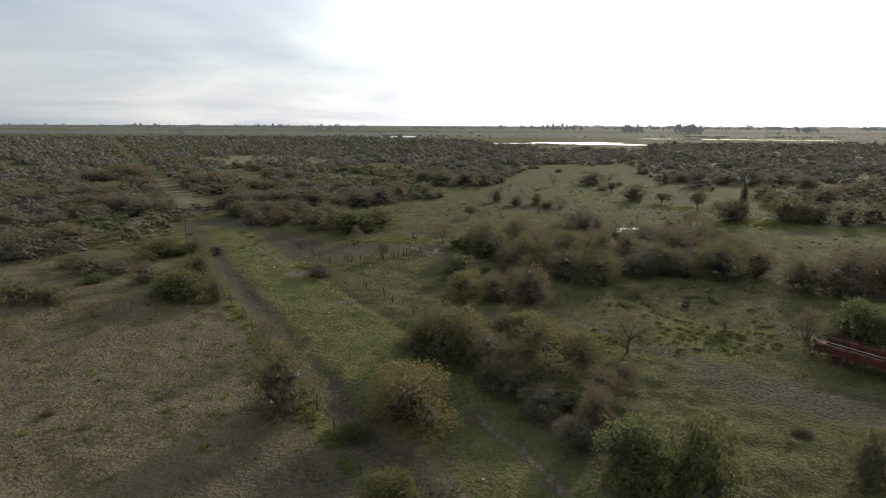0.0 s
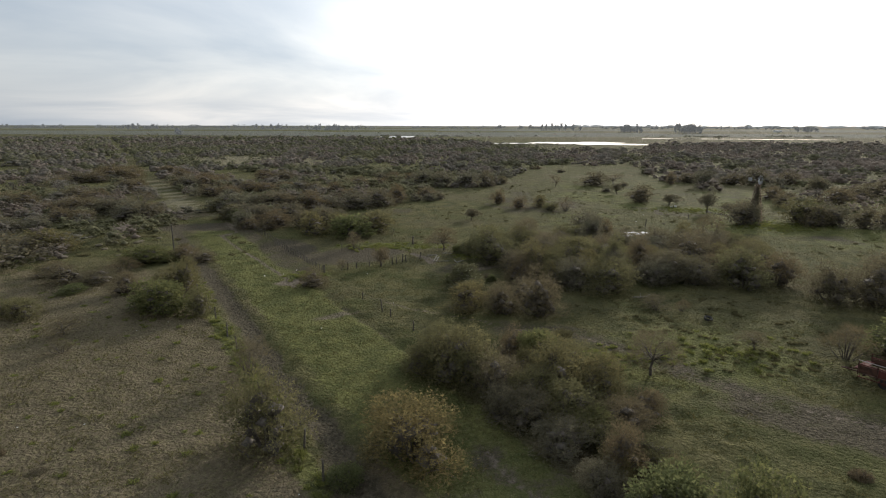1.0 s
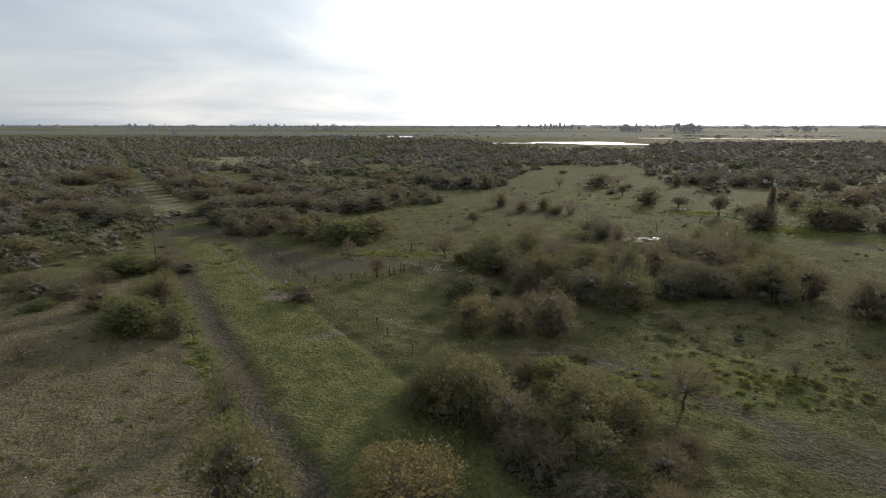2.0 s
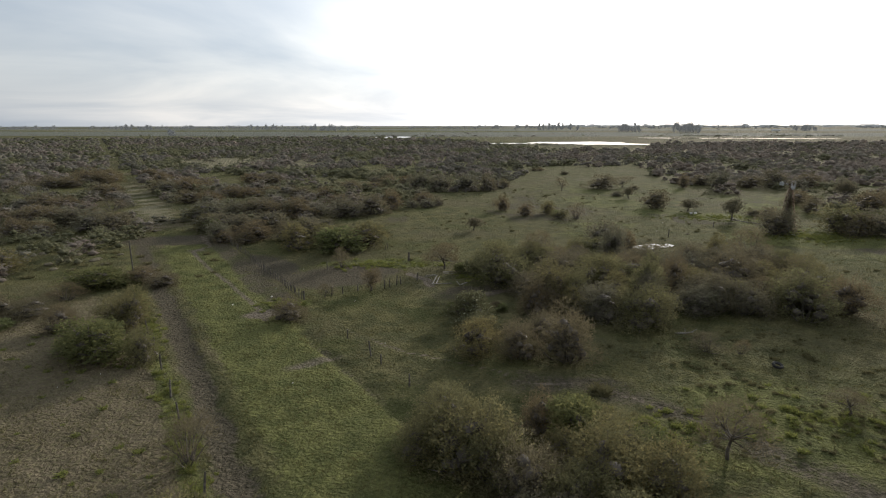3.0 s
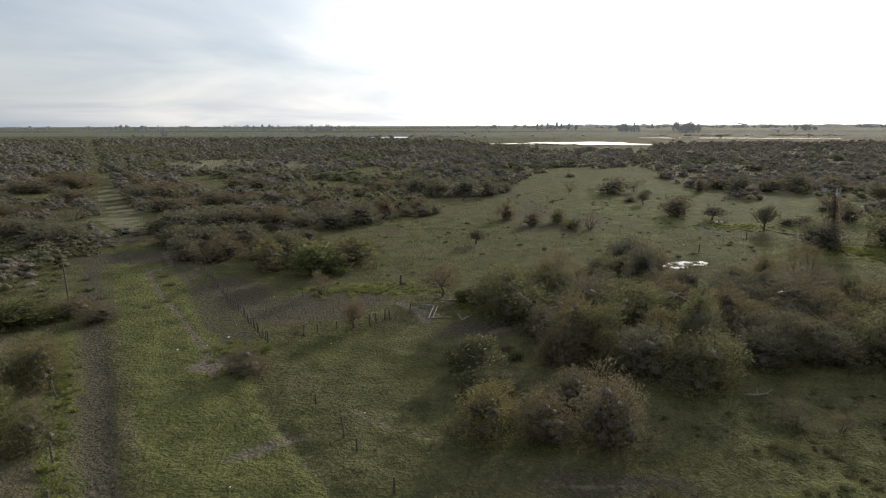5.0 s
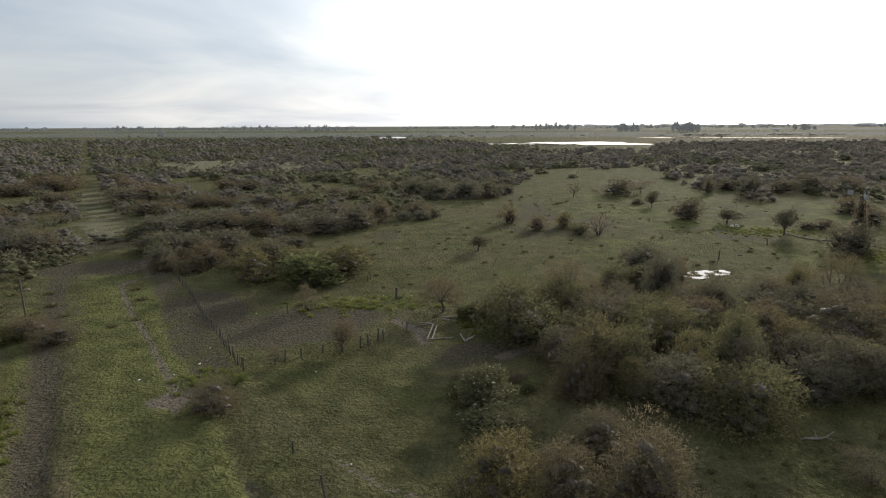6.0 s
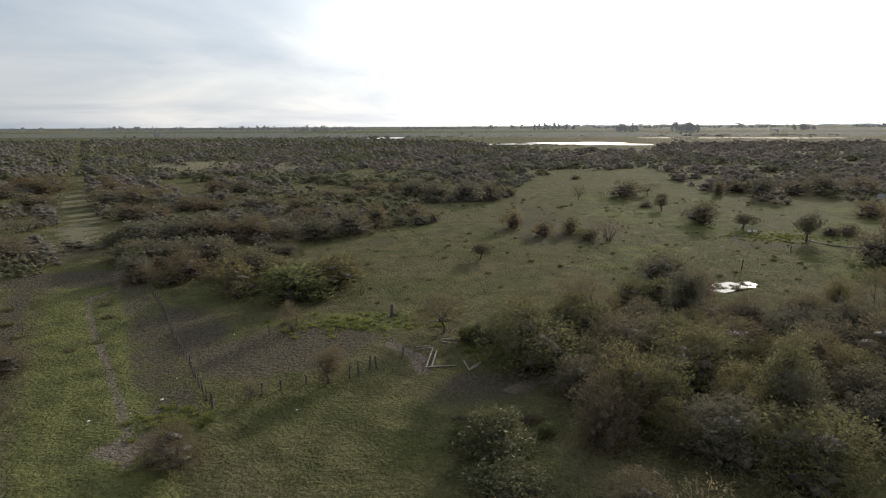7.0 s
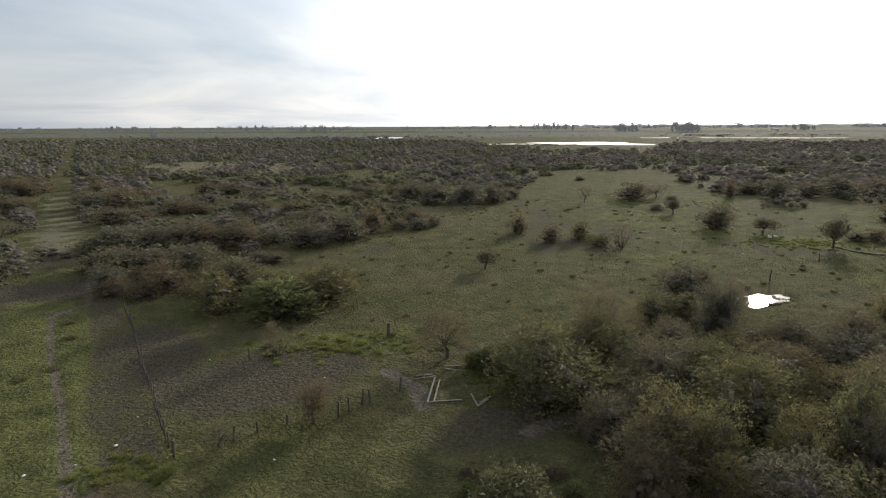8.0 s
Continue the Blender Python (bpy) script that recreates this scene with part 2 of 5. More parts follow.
# ---- building helpers ----
def link_mesh(name, verts, faces, material, parent=None, label="", smooth=False):
    me = bpy.data.meshes.new(name)
    me.from_pydata([tuple(v) for v in verts], [], [tuple(f) for f in faces])
    me.materials.append(material)
    if smooth:
        me.polygons.foreach_set("use_smooth", [True] * len(me.polygons))
    me.update()
    ob = new(name, me)
    if parent:
        ob.parent = parent
    if label:
        ob["label"] = label
    return ob


def tri_mesh(name, verts, tris, material, tint=None):
    """A mesh from arrays of points and triangles, made fast."""
    verts, tris = np.asarray(verts, np.float32), np.asarray(tris, np.int32)
    me = bpy.data.meshes.new(name)
    me.vertices.add(len(verts))
    me.vertices.foreach_set("co", verts.ravel())
    me.loops.add(tris.size)
    me.loops.foreach_set("vertex_index", tris.ravel())
    me.polygons.add(len(tris))
    me.polygons.foreach_set("loop_start", np.arange(0, tris.size, 3, dtype=np.int32))
    if tint is not None:
        me.attributes.new("tint", "FLOAT", "POINT").data.foreach_set("value", np.asarray(tint, np.float32))
    me.materials.append(material)
    me.update(calc_edges=True)
    return me


def part(name, bm, material, parent, label=""):
    me = bpy.data.meshes.new(name)
    bm.to_mesh(me)
    bm.free()
    me.materials.append(material)
    ob = new(name, me)
    ob.parent = parent
    if label:
        ob["label"] = label
    return ob


def beam(bm, a, b, w, h=None, bevel=0.0):
    """A squared bar from a to b."""
    a, b = Vector(a), Vector(b)
    h = h or w
    d = b - a
    m = Matrix.Translation((a + b) / 2) @ d.to_track_quat("Z", "Y").to_matrix().to_4x4() @ Matrix.Diagonal((w, h, d.length, 1))
    got = bmesh.ops.create_cube(bm, size=1, matrix=m)
    if bevel:
        es = list({e for v in got["verts"] for e in v.link_edges})
        bmesh.ops.bevel(bm, geom=es, offset=bevel, segments=1, affect="EDGES")


def rod(bm, a, b, r1, r2=None, seg=6):
    a, b = Vector(a), Vector(b)
    d = b - a
    m = Matrix.Translation((a + b) / 2) @ d.to_track_quat("Z", "Y").to_matrix().to_4x4()
    bmesh.ops.create_cone(bm, cap_ends=True, segments=seg, radius1=r1, radius2=r2 if r2 is not None else r1, depth=d.length, matrix=m)


def thing(name, x, y, z=0.0, rz=0.0, **tags):
    ob = new(name)
    ob.empty_display_size = 0.2
    ob.matrix_basis = pose(x, y, z, 0, 0, rz)
    return tagged(ob, **tags)


# ---- ground: one sheet to the horizon ----
def lane_u(x, y):
    """Distance across the fenced lane, measured along x."""
    return x + 0.652 * (y - 59.5)


def band(v, lo, hi, soft):
    return np.clip((v - lo) / soft + 0.5, 0, 1) * np.clip((hi - v) / soft + 0.5, 0, 1)


def near_line(x, y, pts, half, soft):
    d = np.full(x.shape, 1e9)
    for (ax, ay), (bx, by) in zip(pts, pts[1:]):
        dx, dy = bx - ax, by - ay
        t = np.clip(((x - ax) * dx + (y - ay) * dy) / (dx * dx + dy * dy), 0, 1)
        d = np.minimum(d, np.hypot(x - ax - t * dx, y - ay - t * dy))
    return np.clip((half - d) / soft + 0.5, 0, 1)


def blob(x, y, cx, cy, rx, ry, turn=0.0, soft=0.5):
    c, s = math.cos(turn), math.sin(turn)
    dx, dy = x - cx, y - cy
    d = np.hypot((c * dx + s * dy) / rx, (-s * dx + c * dy) / ry)
    return np.clip((1 - d) / soft + 0.5, 0, 1)


rng = np.random.default_rng(4)


def value_noise(x, y, cell, seed):
    """Smooth noise from 0 to 1 on a square lattice."""
    r = np.random.default_rng(seed)
    tab = r.random((256, 256))
    fx, fy = x / cell, y / cell
    ix, iy = np.floor(fx).astype(int), np.floor(fy).astype(int)
    tx, ty = fx - ix, fy - iy
    tx, ty = tx * tx * (3 - 2 * tx), ty * ty * (3 - 2 * ty)
    g = lambda a, b: tab[a % 256, b % 256]
    return (g(ix, iy) * (1 - tx) + g(ix + 1, iy) * tx) * (1 - ty) + (g(ix, iy + 1) * (1 - tx) + g(ix + 1, iy + 1) * tx) * ty


def lines(lo, hi, step, out_lo, out_hi, grow=1.11):
    mid_part = list(np.arange(lo, hi, step))
    a, s = [lo], step
    while a[-1] > out_lo:
        s *= grow
        a.append(a[-1] - s)
    b, s = [hi], step
    while b[-1] < out_hi:
        s *= grow
        b.append(b[-1] + s)
    return np.array(a[:0:-1] + mid_part + b)


PUDDLE = (32.8, 123.6, 3.6, 2.0, 0.4)
LANE_RUT = [(-23.0, 82.0), (-25.2, 85.9), (-29.5, 91.8), (-33.9, 97.8), (-40.0, 105.5), (-44.2, 111.4), (-47.6, 116.6), (-46.5, 121.0), (-50.0, 127.0), (-62.0, 145.0)]
TRAIL = [(-13.5, 79.5), (-11.8, 78.0), (-6.6, 73.4), (-2.2, 71.5), (1.8, 69.7), (4.5, 67.2), (10.5, 66.6), (17.0, 61.0), (24.0, 52.0), (31.0, 47.5), (40.0, 44.0)]
NEAR_TRAIL = [(2.0, 43.0), (3.0, 40.8), (5.5, 37.3), (7.2, 33.5), (9.0, 28.0)]
CORRAL_TRAIL = [(-9.0, 103.0), (-6.0, 99.5), (-5.4, 96.5)]
SHADE_TRAIL = [(2.0, 93.0), (6.0, 96.0), (9.5, 99.5)]


def marks(x, y):
    """How far each kind of ground cover, and the painted far haze, holds at a place, 0 to 1."""
    u = lane_u(x, y)
    wob = (value_noise(x, y, 5.0, 3) - 0.5) * 3.0
    soil_m = band(u + wob * 0.4, -20.4, -17.6, 1.8) * np.clip((150 - y) / 20, 0, 1) * 0.9
    soil_m = np.maximum(soil_m, band(u + wob * 0.6, -5.7, -4.3, 1.6) * band(y, 50, 82, 8) * 0.5)
    # trodden earth inside the pen and where stock gather
    soil_m = np.maximum(soil_m, blob(x, y, -18.5, 101.5, 8.5, 6.0, 0.7, 0.5) * 0.95)
    soil_m = np.maximum(soil_m, blob(x, y, -30, 106, 10.0, 3.5, 2.15, 0.6) * 0.85)
    soil_m = np.maximum(soil_m, blob(x, y, -52, 127, 14.0, 5.0, 0.2, 0.5) * 0.9)
    soil_m = np.maximum(soil_m, blob(x, y, 30, 46, 12.0, 3.2, -0.5, 0.9) * 0.75)
    soil_m = np.maximum(soil_m, blob(x, y, 1.0, 94.0, 7.0, 3.0, 0.4, 0.7) * 0.7)
    soil_m = np.maximum(soil_m, blob(x, y, 10, 36, 5.0, 12.0, 0.4, 0.8) * 0.45)
    soil_m = np.maximum(soil_m, blob(x, y, -8, 34, 12.0, 5.0, 0.2, 0.8) * 0.6)
    soil_m = np.maximum(soil_m, near_line(x, y, NEAR_TRAIL, 1.8, 2.2) * 0.5)
    soil_m = np.maximum(soil_m, near_line(x, y, TRAIL[5:], 2.2, 3.0) * 0.62)
    # the trampled strip between the rut and the pen, and worn spots across the meadow
    soil_m = np.maximum(soil_m, band(u + wob * 0.4, -6.8, -2.0, 1.6) * band(y, 85, 126, 6) * 0.60)
    worn = value_noise(x, y, 17.0, 91) * 0.6 + value_noise(x, y, 5.5, 92) * 0.4
    open_m = np.clip((y - 104) / 12, 0, 1) * np.clip((260 - y) / 60, 0, 1) * np.clip((x + 34) / 10, 0, 1)
    soil_m = np.maximum(soil_m, np.clip((0.40 - worn) * 5, 0, 0.55) * open_m)
    dry_m = np.clip((-22.3 - u) / 2 + 0.5, 0, 1) * np.clip((100 - y) / 25, 0, 1)
    dry_m = np.maximum(dry_m, blob(x, y, 2, 36, 14, 10, 0.3, 0.6) * 0.8)
    dry_m = np.maximum(dry_m, np.clip((y - 300) / 300, 0, 0.5) * np.clip(0.4 + x / 300, 0, 1))
    dry_m = np.maximum(dry_m, np.clip((worn - 0.50) * 4, 0, 0.75) * band(u, -17, -6, 2) * np.clip((y - 55) / 20, 0, 1))
    lush_lit_m = band(u, -16.0, -5.0, 2.5) * np.clip((140 - y) / 30, 0, 1) * 0.95
    lush_lit_m = np.maximum(lush_lit_m, band(u, -23.0, -21.0, 1.2) * 0.8 * np.clip((120 - y) / 20, 0, 1))
    lush_lit_m = np.maximum(lush_lit_m, blob(x, y, 66, 133, 15, 10, 0.1, 0.6) * 1.5)
    lush_lit_m = np.maximum(lush_lit_m, blob(x, y, 56, 157, 12, 7, 0.0, 0.6))
    # right meadow: brighter green patches paint in the glow of backlit grass
    green = value_noise(x, y, 21.0, 93) * 0.6 + value_noise(x, y, 7.0, 94) * 0.4
    lush_lit_m = np.maximum(lush_lit_m, np.clip((green - 0.40) * 4, 0, 0.85) * open_m * np.clip((x - 5) / 30, 0, 1))
    lush_lit_m = np.maximum(lush_lit_m, blob(x, y, 22, 60, 12, 9, 0.3, 0.9) * 0.7)
    lush_lit_m = np.maximum(lush_lit_m, blob(x, y, 12, 32, 6, 9, 0.2, 0.8) * 0.7)
    lush_lit_m = np.maximum(lush_lit_m, blob(x, y, -22.5, 87.4, 3.0, 2.2, 0.6, 0.8) * 1.2)
    lush_lit_m = np.maximum(lush_lit_m, blob(x, y, -13, 109, 10, 3.5, 0.1, 0.8) * 0.9)
    lush_lit_m = np.maximum(lush_lit_m, blob(x, y, 38, 186, 14, 9, -0.5, 0.8) * 0.7)
    lush_lit_m = np.maximum(lush_lit_m, band(y, 1250, 1900, 60) * 0.5 * (x < 250))
    tan_m = blob(x, y, -140, 352, 28, 40, 0.5, 0.6)
    mid_u = np.interp(y, [130, 158, 229, 342, 645], [-12.0, -11.3, -12.6, -15.4, -17.0])
    tan_m = np.maximum(tan_m, band(u + wob - mid_u, -3.2, 3.2, 2) * np.clip((y - 135) / 20, 0, 1.0))
    tan_m = np.maximum(tan_m, blob(x, y, -82, 330, 14, 24, 0, 0.8) * 0.6)
    tan_m = np.maximum(tan_m, blob(x, y, 45, 215, 80, 75, 0, 0.8) * 0.18)
    tan_m = np.maximum(tan_m, band(y + 0.05 * x, 900, 1240, 40) * 0.5 * (x > 0))
    tan_m = np.maximum(tan_m, band(y, 1900, 2300, 60) * 0.6)
    tan_m = np.maximum(tan_m, blob(x, y, -120, 345, 45, 50, 0.3, 0.8) * 0.7)
    path_m = near_line(x, y, LANE_RUT, 0.28, 0.42) * (1.0 + 0.3 * value_noise(x, y, 5.0, 6))
    path_m = np.maximum(path_m, near_line(x, y, TRAIL, 0.20, 0.5) * (0.62 + 0.5 * value_noise(x, y, 6.0, 5)))
    path_m = np.maximum(path_m, near_line(x, y, NEAR_TRAIL, 0.24, 0.5) * 0.9)
    path_m = np.maximum(path_m, near_line(x, y, CORRAL_TRAIL, 0.7, 0.8))
    path_m = np.maximum(path_m, near_line(x, y, SHADE_TRAIL, 0.8, 0.9) * 0.8)
    path_m = np.maximum(path_m, blob(x, y, -23.8, 84.3, 2.9, 1.5, 0.5, 0.8) * 0.9)
    path_m = np.maximum(path_m, blob(x, y, -47.5, 117.5, 2.2, 1.2, 0.2, 0.9) * 0.6)
    path_m = np.maximum(path_m, blob(x, y, -14.5, 70.5, 3.4, 0.9, 0.6, 1.0) * 0.65)
    # striped fields beyond the scrub, where the haze colour is laid on
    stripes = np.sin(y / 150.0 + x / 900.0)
    field_haze_m = band(y + 0.08 * x, 1010, 4800, 60) * np.clip((420 - x) / 200, 0.7, 1) * np.where(stripes > -0.3, 1.0, 0.25)
    return dict(crop=field_haze_m, soil=soil_m, dry=dry_m, lush=lush_lit_m, tan=tan_m, path=path_m)


def height(x, y):
    """The lie of the ground: tussocks, worn hollows, the ditch and the puddle's bed."""
    fall = np.clip((190 - y) / 60, 0, 1) * np.clip((90 - np.abs(x)) / 30, 0, 1)
    z = (value_noise(x, y, 0.95, 11) - 0.5) * (0.25 + 0.12 * blob(x, y, 28, 55, 26, 26, 0, 0.6)) + (value_noise(x, y, 3.6, 12) - 0.5) * 0.10
    m = marks(x, y)
    z = z * (1 - 0.55 * np.maximum(m["path"], m["soil"])) - 0.10 * m["path"] - 0.05 * m["soil"]
    u = lane_u(x, y)
    z = z - 0.36 * band(u + (value_noise(x, y, 5.0, 3) - 0.5) * 1.8, -5.4, -4.6, 1.1) * band(y, 50, 82, 10)
    z = z - 0.26 * band(u, -20.2, -17.6, 0.9) * np.clip((95 - y) / 15, 0, 1)
    z = z - 0.25 * blob(x, y, PUDDLE[0], PUDDLE[1], PUDDLE[2] * 1.25, PUDDLE[3] * 1.25, PUDDLE[4], 0.7)
    return z * fall


gx = lines(-48, 48, 0.5, -4600, 4600)
gy = lines(30, 120, 0.5, -900, 4800)
GX, GY = np.meshgrid(gx, gy)
GZ = height(GX, GY)
nx, ny = len(gx), len(gy)
idx = np.arange(nx * ny).reshape(ny, nx)
quads = np.stack([idx[:-1, :-1], idx[:-1, 1:], idx[1:, 1:], idx[1:, :-1]], -1).reshape(-1, 4)
gm = bpy.data.meshes.new("ground")
gm.vertices.add(nx * ny)
gm.vertices.foreach_set("co", np.stack([GX, GY, GZ], -1).astype(np.float32).ravel())
gm.loops.add(quads.size)
gm.loops.foreach_set("vertex_index", quads.astype(np.int32).ravel())
gm.polygons.add(len(quads))
gm.polygons.foreach_set("loop_start", np.arange(0, quads.size, 4, dtype=np.int32))
gm.polygons.foreach_set("use_smooth", [True] * len(quads))
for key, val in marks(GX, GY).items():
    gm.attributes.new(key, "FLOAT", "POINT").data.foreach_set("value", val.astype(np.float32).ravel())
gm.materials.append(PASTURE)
gm.update(calc_edges=True)
ground = tagged(new("ground", gm), "grazed pasture with worn stock trails and bare soil", "ground", kind="structure")


def ground_z(x, y):
    return float(height(np.array([float(x)]), np.array([float(y)]))[0])


# ---- water ----
def water_sheet(name, cx, cy, rx, ry, turn, z, label, seed, n=72, rag=0.22):
    r = random.Random(seed)
    k = [(r.uniform(0, 6.28), r.uniform(0.3, 1.0)) for _ in range(11)]
    vs = []
    for i in range(n):
        a = 2 * math.pi * i / n
        f = 1 + rag * sum(w / (j + 2) * math.sin((j + 2) * a + p) for j, (p, w) in enumerate(k))
        px, py = rx * f * math.cos(a), ry * f * math.sin(a)
        vs.append((cx + px * math.cos(turn) - py * math.sin(turn), cy + px * math.sin(turn) + py * math.cos(turn), z))
    return tagged(link_mesh(name, vs, [range(n)], WATER), label, "water", kind="structure")


water_sheet("water_puddle", *PUDDLE, -0.06, "shallow glinting rain pool in the pasture", 3, 96, 0.42)
water_sheet("water_lagoon", 128, 668, 56, 42, 0.0, 0.25, "wide shallow lagoon beyond the scrub", 5, 160, 0.5)
water_sheet("water_shallows", 52, 655, 26, 11, 0.1, 0.25, "thin reedy shallows of the lagoon", 12, 120, 0.6)
water_sheet("water_pond", -116, 950, 30, 40, 0.0, 0.25, "small bright pond beyond the scrub", 6)
water_sheet("water_marsh", 320, 880, 62, 8, -0.2, 0.25, "long narrow strip of marsh water", 8, 120, 0.5)
water_sheet("water_marsh", 445, 850, 55, 6, -0.1, 0.25, "long narrow strip of marsh water", 9, 120, 0.5)


# ---- shrubs and trees ----
class Tris:
    """Collects loose triangles."""

    def __init__(self):
        self.v, self.f = [], []

    def leaf(self, p, d, length, width, r):
        """A small pointed leaf or leaf spray at p along d."""
        side = d.cross(Vector((r.gauss(0, 1), r.gauss(0, 1), r.gauss(0, 1))))
        if side.length < 1e-4:
            side = Vector((1, 0, 0))
        side = side.normalized() * width * 0.5
        n = len(self.v)
        self.v += [p - side, p + side, p + d * length]
        self.f += [(n, n + 1, n + 2)]

    def twig(self, a, b, w, r):
        d = b - a
        side = d.cross(Vector((r.gauss(0, 1), r.gauss(0, 1), r.gauss(0, 1)))).normalized() * w * 0.5
        n = len(self.v)
        self.v += [a - side, a + side, b]
        self.f += [(n, n + 1, n + 2)]

    def limb(self, a, b, ra, rb, sides=4):
        d = (b - a)
        q = d.to_track_quat("Z", "Y").to_matrix()
        n = len(self.v)
        for c, rad in ((a, ra), (b, rb)):
            for i in range(sides):
                t = 2 * math.pi * i / sides
                self.v.append(c + q @ Vector((rad * math.cos(t), rad * math.sin(t), 0)))
        for i in range(sides):
            j = (i + 1) % sides
            self.f += [(n + i, n + j, n + sides + j), (n + i, n + sides + j, n + sides + i)]

    def mass(self, c, rad, r):
        """A rough rounded lump added inside one bough to block light through the crown."""
        n = len(self.v)
        for p in ((1, 0, 0), (0, 1, 0), (-1, 0, 0), (0, -1, 0), (0, 0, 1), (0, 0, -1)):
            self.v.append(c + Vector(p) * rad * r.uniform(0.8, 1.25))
        for k in range(4):
            self.f += [(n + k, n + (k + 1) % 4, n + 4), (n + (k + 1) % 4, n + k, n + 5)]

    def mesh(self, name, material):
        return tri_mesh(name, [tuple(v) for v in self.v], self.f, material)


def unit(r):
    while True:
        v = Vector((r.uniform(-1, 1), r.uniform(-1, 1), r.uniform(-1, 1)))
        if 0.05 < v.length < 1:
            return v.normalized()


def make_lobes(r, count, low, flat):
    """Boughs of uneven size heaped into a lopsided dome one metre wide and one high."""
    out = []
    lean = unit(r) * 0.16
    squash, turn = r.uniform(0.78, 1.0), r.uniform(0, 3.14)
    for i in range(count):
        a = 2.4 * i + r.uniform(-0.8, 0.8)
        rise = math.asin(min(1.0, (i + 0.5) / count)) * r.uniform(0.8, 1.1)
        rad = r.uniform(0.13, 0.25)
        reach = r.uniform(0.58, 1.14)
        px = math.cos(a) * math.cos(rise) * (0.50 - rad * 0.6) * reach
        py = math.sin(a) * math.cos(rise) * (0.50 - rad * 0.6) * reach * squash
        z = max(low + rad * 0.5, (1.0 - rad * 0.8) * math.sin(rise) * r.uniform(0.78, 1.07))
        c = Vector((px * math.cos(turn) - py * math.sin(turn) + lean.x * z, px * math.sin(turn) + py * math.cos(turn) + lean.y * z, z))
        out.append((c, rad, flat))
    return out


def make_crown(r, lobes, leaves, twigs, leaf_len, leaf_wid, low, inner=0.0):
    """Leafy shoots that reach out and up from every bough, and bare twigs between them."""
    t = Tris()
    weights = [l[1] ** 2 * r.uniform(0.75, 1.25) for l in lobes]
    made = 0
    while made < leaves:
        c, rad, flat = r.choices(lobes, weights)[0]
        d = unit(r)
        p = c + Vector((d.x, d.y, d.z * flat)) * rad * (0.30 + 0.78 * r.random() ** 0.45)
        way = (d * 0.8 + Vector((0, 0, 0.55)) + unit(r) * 0.55).normalized()
        run = rad * r.choice((0.15, 0.25, 0.35, 0.5, 0.75))
        bend = unit(r) * 0.35
        n = r.randrange(2, 6)
        made += n
        for k in range(n):
            f = (k + r.random()) / n
            q = p + (way + bend * f) * run * f + unit(r) * leaf_len * 0.9
            if q.z < low:
                q.z = low + r.random() * 0.12
            if q.z < 0.30 and r.random() < 0.4:
                continue
            size = r.uniform(0.6, 1.4) * (1.15 - 0.4 * f)
            t.leaf(q, (way + unit(r) * 0.9).normalized(), leaf_len * size, leaf_wid * size, r)
    for _ in range(twigs):
        c, rad, flat = r.choices(lobes, weights)[0]
        d = (unit(r) + Vector((0, 0, 0.35))).normalized()
        a = c + d * rad * r.uniform(0.3, 0.95)
        b = a + (d + unit(r) * 0.45 + Vector((0, 0, 0.25))).normalized() * r.uniform(0.04, 0.13)
        if b.z < low:
            continue
        t.twig(a, b, r.uniform(0.004, 0.009), r)
    if inner:
        for c, rad, flat in lobes:
            t.mass(c - Vector((0, 0, rad * 0.15)), rad * inner, r)
    return t


def make_stems(r, lobes, thick, single=False, shade_core=0.0):
    t = Tris()
    # dark lumps hidden among the stems keep sun out of the bush's base
    if shade_core:
        for c, rad, _ in lobes:
            t.mass(c.lerp(Vector((0, 0, 0.25)), 0.35), rad * shade_core, r)
    fork = Vector((r.uniform(-0.04, 0.04), r.uniform(-0.04, 0.04), 0.30)) if single else None
    if single:
        knee = Vector((r.uniform(-0.03, 0.03), r.uniform(-0.03, 0.03), 0.15))
        t.limb(Vector((0, 0, -0.06)), knee, thick * 1.5, thick * 1.15, 6)
        t.limb(knee, fork, thick * 1.15, thick, 6)
    for c, rad, _ in lobes:
        a = fork if single else Vector((c.x * 0.18, c.y * 0.18, -0.06))
        m = a.lerp(c, 0.5) + unit(r) * 0.05
        t.limb(a, m, thick * 0.8, thick * 0.5)
        t.limb(m, c, thick * 0.5, thick * 0.16)
        for _ in range(3):
            e = c + (unit(r) + Vector((0, 0, 0.3))).normalized() * rad * 0.9
            t.limb(m.lerp(c, r.uniform(0.3, 1)), e, thick * 0.2, thick * 0.05, 3)
    return t


